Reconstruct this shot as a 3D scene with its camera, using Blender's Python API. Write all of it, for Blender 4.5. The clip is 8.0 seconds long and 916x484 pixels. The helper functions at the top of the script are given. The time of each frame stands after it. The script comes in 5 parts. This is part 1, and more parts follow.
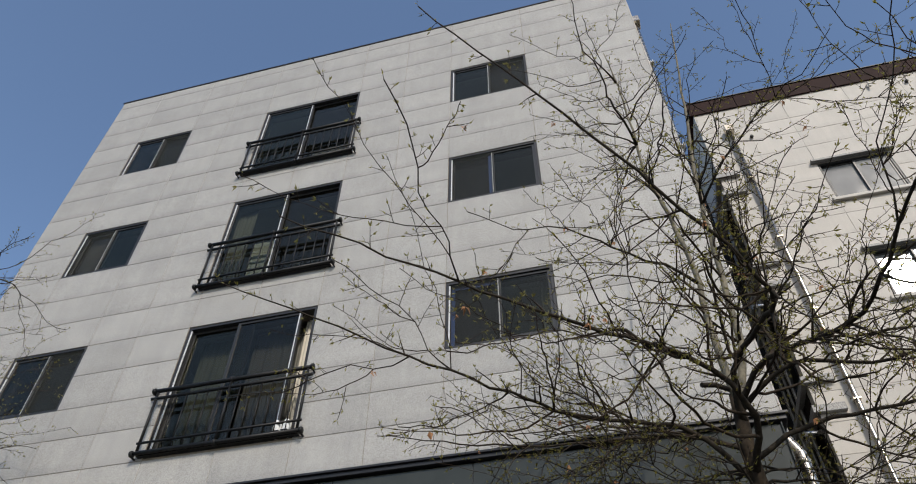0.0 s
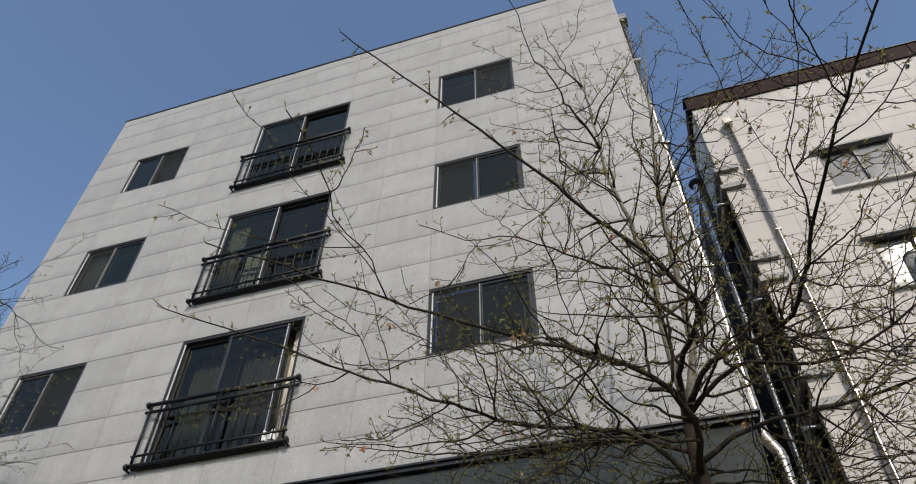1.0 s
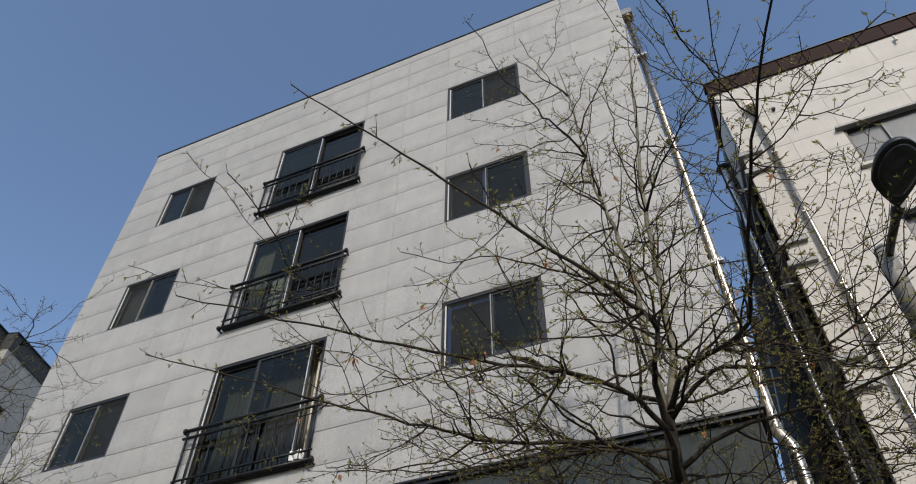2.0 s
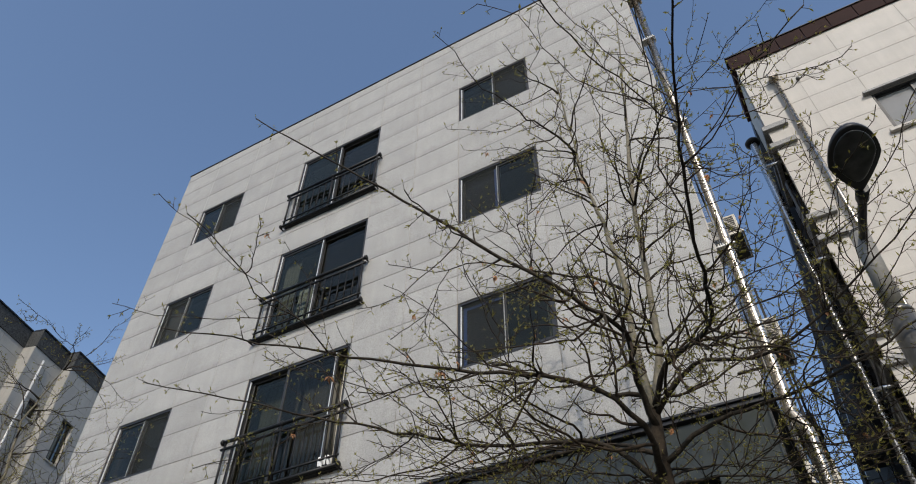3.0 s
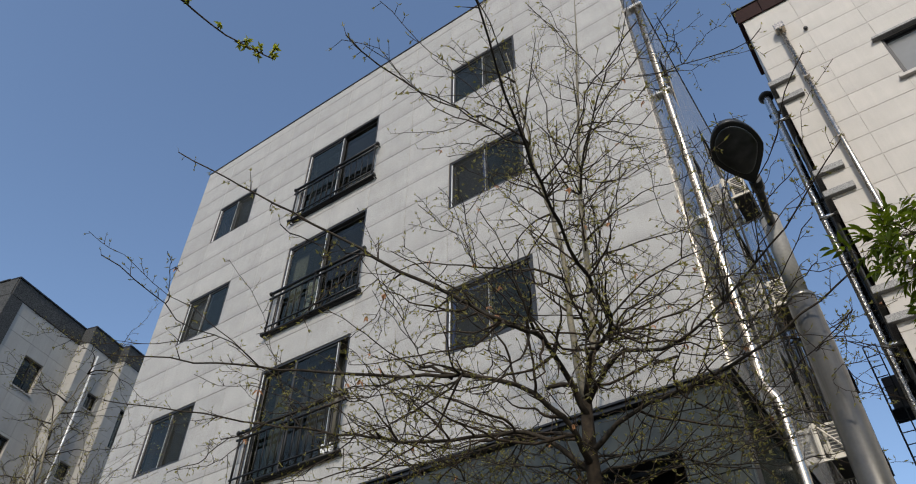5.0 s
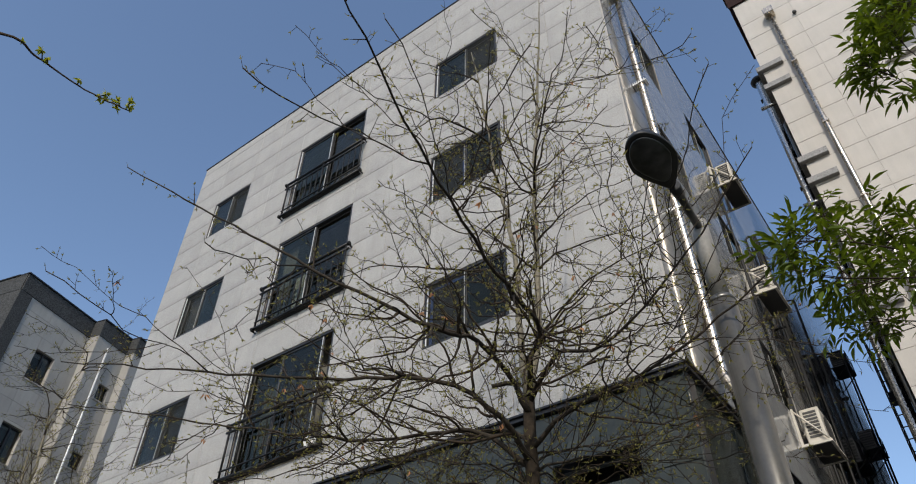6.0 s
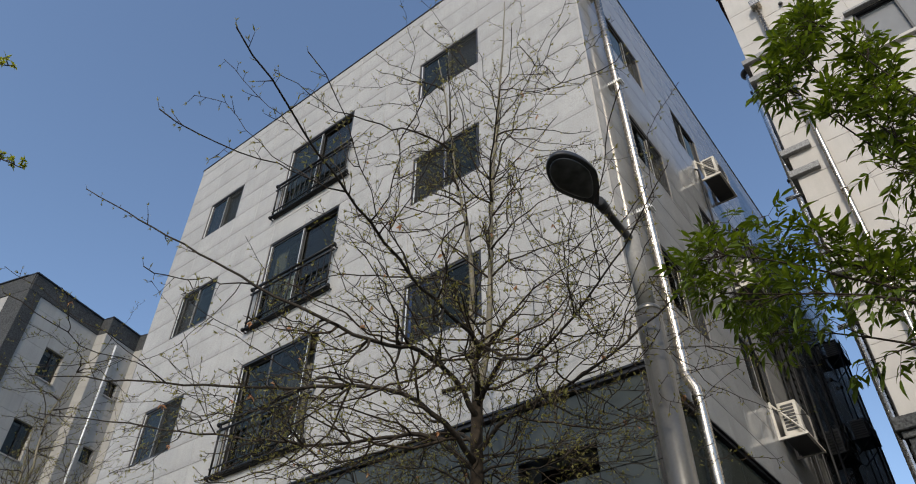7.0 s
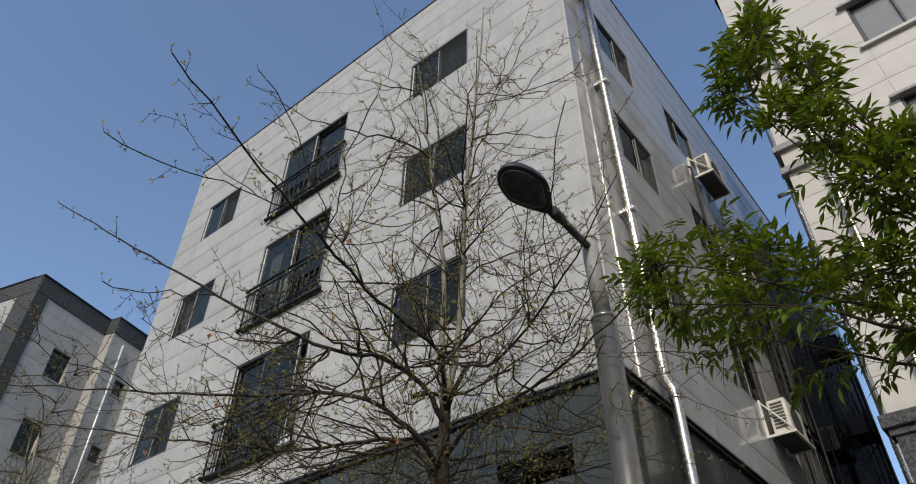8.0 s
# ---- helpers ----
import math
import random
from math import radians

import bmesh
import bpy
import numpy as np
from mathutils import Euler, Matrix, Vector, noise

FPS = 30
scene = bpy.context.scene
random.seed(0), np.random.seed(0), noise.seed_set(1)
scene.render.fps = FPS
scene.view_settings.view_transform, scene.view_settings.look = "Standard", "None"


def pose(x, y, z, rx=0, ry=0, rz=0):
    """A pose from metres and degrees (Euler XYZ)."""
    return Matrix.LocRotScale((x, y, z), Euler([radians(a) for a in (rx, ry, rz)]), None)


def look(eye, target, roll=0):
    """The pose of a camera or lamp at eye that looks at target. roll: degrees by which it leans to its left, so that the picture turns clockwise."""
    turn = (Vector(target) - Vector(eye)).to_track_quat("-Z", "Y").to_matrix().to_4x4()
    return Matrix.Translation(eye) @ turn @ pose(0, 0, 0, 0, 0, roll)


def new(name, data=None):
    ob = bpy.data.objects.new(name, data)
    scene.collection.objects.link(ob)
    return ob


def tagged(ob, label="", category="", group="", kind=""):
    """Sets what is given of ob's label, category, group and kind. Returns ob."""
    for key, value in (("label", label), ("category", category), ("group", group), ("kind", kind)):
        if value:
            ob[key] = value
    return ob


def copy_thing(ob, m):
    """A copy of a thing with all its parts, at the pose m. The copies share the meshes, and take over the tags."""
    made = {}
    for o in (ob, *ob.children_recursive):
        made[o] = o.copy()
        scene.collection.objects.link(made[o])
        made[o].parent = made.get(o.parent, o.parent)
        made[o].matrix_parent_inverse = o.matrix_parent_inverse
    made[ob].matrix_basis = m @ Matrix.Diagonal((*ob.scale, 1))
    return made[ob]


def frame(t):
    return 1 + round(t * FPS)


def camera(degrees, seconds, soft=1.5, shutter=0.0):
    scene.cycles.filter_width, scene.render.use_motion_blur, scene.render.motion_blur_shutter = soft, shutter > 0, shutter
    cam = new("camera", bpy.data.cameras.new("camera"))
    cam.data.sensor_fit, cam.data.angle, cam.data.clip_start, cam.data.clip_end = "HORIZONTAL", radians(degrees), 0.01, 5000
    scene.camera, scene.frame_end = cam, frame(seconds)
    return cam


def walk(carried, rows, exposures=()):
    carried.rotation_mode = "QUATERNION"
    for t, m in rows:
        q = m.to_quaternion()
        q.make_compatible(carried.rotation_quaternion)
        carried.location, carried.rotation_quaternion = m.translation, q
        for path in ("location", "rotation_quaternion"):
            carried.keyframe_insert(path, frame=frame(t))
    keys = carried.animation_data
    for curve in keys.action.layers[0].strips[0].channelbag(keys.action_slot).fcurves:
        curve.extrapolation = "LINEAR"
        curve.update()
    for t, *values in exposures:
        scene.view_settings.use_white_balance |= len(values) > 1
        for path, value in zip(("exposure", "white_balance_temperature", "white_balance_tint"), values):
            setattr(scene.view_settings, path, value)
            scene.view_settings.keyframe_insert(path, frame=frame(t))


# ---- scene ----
cam = camera(65.5, 8.0, soft=1.05)
PATH = [
    (0, (2.016, -6.946, 1.432), (1.665, -5.622, 2.889), 0.4),
    (0.5, (2.316, -6.917, 1.399), (1.938, -5.601, 2.857), 0.4),
    (1, (2.633, -6.927, 1.435), (2.217, -5.62, 2.889), 0.4),
    (1.5, (2.981, -7.011, 1.445), (2.502, -5.725, 2.9), 0.4),
    (3, (3.927, -6.938, 1.448), (3.239, -5.721, 2.878), 0.4),
    (3.5, (4.219, -6.942, 1.482), (3.48, -5.726, 2.888), 0.4),
    (4, (4.444, -6.831, 1.509), (3.66, -5.624, 2.899), 0.4),
    (4.5, (4.705, -6.792, 1.514), (3.888, -5.594, 2.891), 0.4),
    (6, (5.601, -6.596, 1.526), (4.701, -5.401, 2.854), 0.6),
    (6.5, (5.976, -6.561, 1.55), (5.05, -5.372, 2.864), 0.7),
    (7, (6.232, -6.487, 1.531), (5.288, -5.3, 2.834), 0.7),
    (7.5, (6.466, -6.387, 1.563), (5.501, -5.208, 2.858), 0.7),
    (8, (6.627, -6.342, 1.568), (5.65, -5.168, 2.86), 0.9),
]
walk(cam, [(t, look(eye, target, roll)) for t, eye, target, roll in PATH], exposures=[(0, 0.29), (4, 0.34), (8, 0.38)])

# ---- light ----
SUN_TO = Vector((0.355, -0.718, 0.600)).normalized()
world = bpy.data.worlds.new("sky")
scene.world = world
world.use_nodes = True
wn, wl = world.node_tree.nodes, world.node_tree.links
sky = wn.new("ShaderNodeTexSky")
sky.sky_type, sky.sun_disc = "NISHITA", False
sky.sun_elevation = math.asin(SUN_TO.z)
sky.sun_rotation = math.atan2(SUN_TO.x, SUN_TO.y)
sky.altitude, sky.air_density, sky.dust_density, sky.ozone_density = 100, 1.0, 1.2, 1.9
wn["Background"].inputs["Strength"].default_value = 0.15
wl.new(sky.outputs[0], wn["Background"].inputs["Color"])
sun_data = bpy.data.lights.new("sun", "SUN")
sun_data.energy, sun_data.angle, sun_data.color = 2.14, radians(0.55), (1.0, 0.92, 0.805)
sun = new("sun", sun_data)
sun.matrix_world = look(SUN_TO * 60, (0, 0, 0))


# ---- materials ----
def mat_base(name, colour, rough, metal=0.0):
    m = bpy.data.materials.new(name)
    m.use_nodes = True
    b = m.node_tree.nodes["Principled BSDF"]
    b.inputs["Base Color"].default_value = (*colour, 1)
    b.inputs["Roughness"].default_value = rough
    b.inputs["Metallic"].default_value = metal
    return m, m.node_tree.nodes, m.node_tree.links, b


def surface(name, colour, rough, metal=0.0, fine=60.0, coarse=1.3, amount=0.18, stain=0.15, bump=0.0, random_tone=0.0, island=False,
            coords="Object", rough_var=0.0, streak=0.0, bed=0.0, ior=1.5):
    """A procedural surface: fine grain, coarse stains, optional tone by piece, streaks that run down, and relief."""
    m, n, l, b = mat_base(name, colour, rough, metal)
    b.inputs["IOR"].default_value = ior
    tc = n.new("ShaderNodeTexCoord")
    out = tc.outputs[coords]
    if random_tone and not island:
        info = n.new("ShaderNodeObjectInfo")
        shift = n.new("ShaderNodeVectorMath")
        shift.operation = "MULTIPLY_ADD"
        shift.inputs[1].default_value = (37.0, 37.0, 37.0)
        l.new(info.outputs["Random"], shift.inputs[0])
        l.new(out, shift.inputs[2])
        out = shift.outputs[0]

    def noise_tex(scale, detail, stretch=None):
        t = n.new("ShaderNodeTexNoise")
        t.inputs["Scale"].default_value = scale
        t.inputs["Detail"].default_value = detail
        src = out
        if stretch:
            mp = n.new("ShaderNodeMapping")
            mp.inputs["Scale"].default_value = stretch
            l.new(out, mp.inputs["Vector"])
            src = mp.outputs[0]
        l.new(src, t.inputs["Vector"])
        return t.outputs["Fac"]

    def ranged(fac, lo, hi, a=0.3, c=0.7):
        r = n.new("ShaderNodeMapRange")
        r.inputs["From Min"].default_value, r.inputs["From Max"].default_value = a, c
        r.inputs["To Min"].default_value, r.inputs["To Max"].default_value = lo, hi
        l.new(fac, r.inputs["Value"])
        return r.outputs[0]

    def times(a, c):
        k = n.new("ShaderNodeMath")
        k.operation = "MULTIPLY"
        l.new(a, k.inputs[0])
        l.new(c, k.inputs[1])
        return k.outputs[0]

    grain = noise_tex(fine, 3)
    value = times(ranged(grain, 1 - amount, 1 + amount), ranged(noise_tex(coarse, 5), 1 - stain, 1 + stain * 0.6))
    if streak:
        value = times(value, ranged(noise_tex(3.0, 4, (3.0, 3.0, 0.25)), 1 - streak, 1.0))
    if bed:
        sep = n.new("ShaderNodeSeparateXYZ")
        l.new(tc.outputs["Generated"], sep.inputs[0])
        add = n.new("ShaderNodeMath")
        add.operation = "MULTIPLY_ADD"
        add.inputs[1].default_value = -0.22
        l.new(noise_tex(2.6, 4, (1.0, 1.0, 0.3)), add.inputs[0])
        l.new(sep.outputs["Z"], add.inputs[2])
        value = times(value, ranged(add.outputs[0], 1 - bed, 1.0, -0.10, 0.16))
    if random_tone:
        src = n.new("ShaderNodeNewGeometry").outputs["Random Per Island"] if island else info.outputs["Random"]
        value = times(value, ranged(src, 1 - random_tone, 1 + random_tone, 0, 1))
    mix = n.new("ShaderNodeVectorMath")
    mix.operation = "SCALE"
    mix.inputs[0].default_value = colour
    l.new(value, mix.inputs["Scale"])
    l.new(mix.outputs[0], b.inputs["Base Color"])
    if rough_var:
        l.new(ranged(noise_tex(coarse * 4, 4), rough - rough_var, rough + rough_var), b.inputs["Roughness"])
    if bump:
        bp = n.new("ShaderNodeBump")
        bp.inputs["Strength"].default_value = bump
        bp.inputs["Distance"].default_value = 0.004
        l.new(grain, bp.inputs["Height"])
        l.new(bp.outputs[0], b.inputs["Normal"])
    return m


def glass_mat(name, tint, gloss_rough=0.0, gloss=(1.0, 1.0, 1.0), base=0.04):
    """Tinted clear glass: transparent, with a mirror that grows towards grazing view."""
    m = bpy.data.materials.new(name)
    m.use_nodes = True
    n, l = m.node_tree.nodes, m.node_tree.links
    n.remove(n["Principled BSDF"])
    tr, gl, mx = (n.new(k) for k in ("ShaderNodeBsdfTransparent", "ShaderNodeBsdfGlossy", "ShaderNodeMixShader"))
    tr.inputs["Color"].default_value = (*tint, 1)
    gl.inputs["Roughness"].default_value = gloss_rough
    gl.inputs["Color"].default_value = (*gloss, 1)
    lw, pw, ad = n.new("ShaderNodeLayerWeight"), n.new("ShaderNodeMath"), n.new("ShaderNodeMath")
    lw.inputs["Blend"].default_value = 0.5
    pw.operation, ad.operation = "POWER", "MULTIPLY_ADD"
    pw.inputs[1].default_value = 4.5
    ad.inputs[1].default_value, ad.inputs[2].default_value = 1.0 - base, base
    l.new(lw.outputs["Facing"], pw.inputs[0])
    l.new(pw.outputs[0], ad.inputs[0])
    tc, nt, bp = n.new("ShaderNodeTexCoord"), n.new("ShaderNodeTexNoise"), n.new("ShaderNodeBump")
    nt.inputs["Scale"].default_value = 1.7
    bp.inputs["Strength"].default_value, bp.inputs["Distance"].default_value = 0.12, 0.02
    l.new(tc.outputs["Object"], nt.inputs["Vector"])
    l.new(nt.outputs["Fac"], bp.inputs["Height"])
    l.new(bp.outputs[0], gl.inputs["Normal"])
    l.new(ad.outputs[0], mx.inputs[0])
    l.new(tr.outputs[0], mx.inputs[1])
    l.new(gl.outputs[0], mx.inputs[2])
    l.new(mx.outputs[0], n["Material Output"].inputs["Surface"])
    return m


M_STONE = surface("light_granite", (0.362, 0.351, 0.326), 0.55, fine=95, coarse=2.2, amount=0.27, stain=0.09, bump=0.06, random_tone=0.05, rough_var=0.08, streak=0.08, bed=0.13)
M_JOINT = surface("joint_mortar", (0.25, 0.213, 0.165), 0.85, fine=30, coarse=2.0)
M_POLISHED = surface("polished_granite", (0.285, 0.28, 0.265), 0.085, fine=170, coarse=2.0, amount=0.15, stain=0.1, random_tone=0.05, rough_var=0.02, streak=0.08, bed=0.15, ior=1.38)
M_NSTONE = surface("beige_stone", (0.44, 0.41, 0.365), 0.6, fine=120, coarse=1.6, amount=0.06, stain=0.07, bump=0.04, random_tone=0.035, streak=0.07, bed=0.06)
M_NJOINT = surface("pale_joint", (0.375, 0.35, 0.31), 0.85, fine=30)
M_HSTONE = surface("white_stone", (0.335, 0.322, 0.292), 0.6, fine=90, coarse=1.2, amount=0.08, stain=0.1, bump=0.04, random_tone=0.04, streak=0.1)
M_DARKGRANITE = surface("dark_granite", (0.052, 0.053, 0.052), 0.75, ior=1.28, fine=26, coarse=3, amount=0.6, stain=0.12, bump=0.05, random_tone=0.06)
# Near-black: the alley's deep shade is put into the flank's base colour.
M_SHADESTONE = surface("alley_shade_stone", (0.022, 0.019, 0.016), 0.85, ior=1.12, fine=55, coarse=3, amount=0.4, stain=0.12, random_tone=0.06)
M_SLAB = surface("grey_granite", (0.20, 0.195, 0.185), 0.5, fine=60, coarse=4, amount=0.5, stain=0.1)
M_FRAME = surface("dark_aluminium", (0.014, 0.014, 0.015), 0.5, 0.0, fine=90, coarse=5, amount=0.08, stain=0.1, rough_var=0.06)
M_SASH = surface("bronze_aluminium", (0.030, 0.030, 0.030), 0.4, 0.2, fine=90, coarse=5, amount=0.08)
M_BRIGHT = surface("bare_aluminium", (0.70, 0.69, 0.66), 0.35, 0.25, fine=90, coarse=5, amount=0.05)
M_RAIL = surface("black_paint", (0.007, 0.007, 0.007), 0.46, 0.0, fine=120, coarse=7, amount=0.2, stain=0.3, rough_var=0.1, ior=1.35)
M_STEEL = surface("stainless_steel", (0.47, 0.42, 0.345), 0.25, 1.0, fine=60, coarse=4, amount=0.05, stain=0.12, rough_var=0.07)
M_DUCT = surface("galvanised_duct", (0.50, 0.50, 0.49), 0.24, 1.0, fine=40, coarse=6, amount=0.08, stain=0.15, rough_var=0.08)
M_POLE = surface("galvanised_pole", (0.185, 0.176, 0.156), 0.34, 0.65, fine=45, coarse=3, amount=0.07, stain=0.07, rough_var=0.05, streak=0.22, bump=0.04)
M_POLETOP = surface("matt_grey_paint", (0.25, 0.238, 0.212), 0.6, 0.0, fine=50, coarse=4, amount=0.1, stain=0.15, streak=0.2)
M_LAMPHEAD = surface("dark_lamp_casing", (0.018, 0.018, 0.018), 0.45, 0.0, fine=80, coarse=5, stain=0.25)
M_BROWN = surface("brown_sheet_metal", (0.026, 0.012, 0.010), 0.65, 0.0, ior=1.18, fine=40, coarse=2.5, amount=0.06, stain=0.15, random_tone=0.08)
# Flashing metal, and also black sheets that paint shade inside openings.
M_BLACK = surface("black_flashing_and_shade", (0.02, 0.02, 0.022), 0.45, 0.3, fine=40, coarse=3)
M_SHOPGLASS = surface("grey_green_panel", (0.041, 0.045, 0.037), 0.09, 0.0, fine=3, coarse=0.9, amount=0.1, stain=0.2, rough_var=0.05, ior=1.38)
M_AC = surface("cream_casing", (0.55, 0.51, 0.43), 0.45, fine=60, coarse=6, amount=0.04, stain=0.12, streak=0.12)
M_ACDARK = surface("dark_grille", (0.05, 0.048, 0.045), 0.6, fine=60, coarse=6)
M_PLASTER = surface("room_plaster", (0.58, 0.57, 0.54), 0.8, fine=40, coarse=1.2, amount=0.04)
M_CURTAIN = surface("pale_curtain", (0.50, 0.46, 0.38), 0.9, fine=120, coarse=3, amount=0.08)
M_OLIVECURTAIN = surface("olive_curtain", (0.13, 0.125, 0.105), 0.85, fine=120, coarse=3, amount=0.15)
M_GREYCURTAIN = surface("grey_curtain", (0.27, 0.26, 0.235), 0.9, fine=120, coarse=3, amount=0.08)
M_CLOTH = surface("white_cloth", (0.72, 0.72, 0.70), 0.85, fine=150, coarse=8, amount=0.06)
M_DARKCLOTH = surface("black_cloth", (0.03, 0.03, 0.035), 0.85, fine=150, coarse=8)
M_BLUE = surface("blue_film", (0.018, 0.05, 0.16), 0.4, fine=60, coarse=6, amount=0.08)
M_BARK = surface("dark_bark", (0.037, 0.030, 0.022), 0.8, fine=45, coarse=6, amount=0.35, stain=0.3, bump=0.35, ior=1.22)
M_TRUNK = surface("trunk_bark", (0.028, 0.021, 0.014), 0.85, fine=30, coarse=7, amount=0.45, stain=0.4, bump=0.5, ior=1.22)
M_BARKPALE = surface("pale_bark", (0.16, 0.138, 0.092), 0.75, fine=35, coarse=5, amount=0.3, stain=0.35, bump=0.3)
M_TWIG = surface("twig_bark", (0.040, 0.029, 0.019), 0.75, fine=60, coarse=4, amount=0.25, stain=0.3, ior=1.22)
M_FROSTED = surface("frosted_grey_glass", (0.20, 0.203, 0.20), 0.10, fine=4, coarse=0.8, amount=0.04, stain=0.08, rough_var=0.04, ior=1.35)
M_GROUND = surface("asphalt", (0.075, 0.075, 0.073), 0.85, fine=60, coarse=0.7, amount=0.3, stain=0.25, bump=0.2)
M_DEADLEAF = surface("dry_leaf", (0.32, 0.15, 0.06), 0.7, fine=50, coarse=9, amount=0.2)


def leaf_mat(name, colour, tone):
    m = surface(name, colour, 0.5, ior=1.35, fine=90, coarse=9, amount=0.12, stain=0.15, random_tone=tone, island=True)
    n, l = m.node_tree.nodes, m.node_tree.links
    b = n["Principled BSDF"]
    tl, mx = n.new("ShaderNodeBsdfTranslucent"), n.new("ShaderNodeMixShader")
    tl.inputs["Color"].default_value = (colour[0] * 1.7, colour[1] * 1.6, colour[2] * 0.8, 1)
    mx.inputs[0].default_value = 0.42
    l.new(b.outputs[0], mx.inputs[1])
    l.new(tl.outputs[0], mx.inputs[2])
    l.new(mx.outputs[0], n["Material Output"].inputs["Surface"])
    return m


M_LEAF = leaf_mat("green_leaf", (0.074, 0.108, 0.009), 0.55)
M_BUD = leaf_mat("olive_bud", (0.18, 0.165, 0.055), 0.5)
M_YOUNG = leaf_mat("young_leaf", (0.24, 0.26, 0.04), 0.35)
G_BLUE = glass_mat("window_glass_blue", (0.46, 0.47, 0.455), gloss=(0.85, 0.80, 0.68))
G_GREEN = glass_mat("window_glass_green", (0.46, 0.49, 0.45), gloss=(0.85, 0.80, 0.66))


def screen_mat():
    m = bpy.data.materials.new("insect_screen")
    m.use_nodes = True
    n, l = m.node_tree.nodes, m.node_tree.links
    b, tr, mx = n["Principled BSDF"], n.new("ShaderNodeBsdfTransparent"), n.new("ShaderNodeMixShader")
    b.inputs["Base Color"].default_value = (0.020, 0.023, 0.021, 1)
    b.inputs["Roughness"].default_value = 0.9
    mx.inputs[0].default_value = 0.24
    l.new(tr.outputs[0], mx.inputs[1])
    l.new(b.outputs[0], mx.inputs[2])
    l.new(mx.outputs[0], n["Material Output"].inputs["Surface"])
    return m


M_SCREEN = screen_mat()


# ---- building helpers ----
def link_mesh(name, mesh, material, parent=None, label=""):
    ob = new(name, mesh)
    if material and not mesh.materials:
        mesh.materials.append(material)
    ob.parent = parent
    if label:
        tagged(ob, label)
    return ob


def part(name, bm, material, parent=None, label="", smooth=False):
    mesh = bpy.data.meshes.new(name)
    bmesh.ops.recalc_face_normals(bm, faces=bm.faces)
    bm.to_mesh(mesh)
    bm.free()
    if smooth:
        mesh.polygons.foreach_set("use_smooth", [True] * len(mesh.polygons))
    return link_mesh(name, mesh, material, parent, label)


def empty(name, at=(0, 0, 0), rz=0):
    ob = new(name)
    ob.matrix_world = pose(*at, 0, 0, rz)
    ob.empty_display_size = 0.2
    return ob


def box(bm, x0, x1, y0, y1, z0, z1, bevel=0.0):
    made = bmesh.ops.create_cube(bm, size=1, matrix=Matrix.LocRotScale(((x0 + x1) / 2, (y0 + y1) / 2, (z0 + z1) / 2), None, (abs(x1 - x0), abs(y1 - y0), abs(z1 - z0))))
    if bevel:
        edges = list({e for v in made["verts"] for e in v.link_edges})
        bmesh.ops.bevel(bm, geom=edges, offset=bevel, segments=1, affect="EDGES")
    return bm


def one_box(*args, **kw):
    return box(bmesh.new(), *args, **kw)


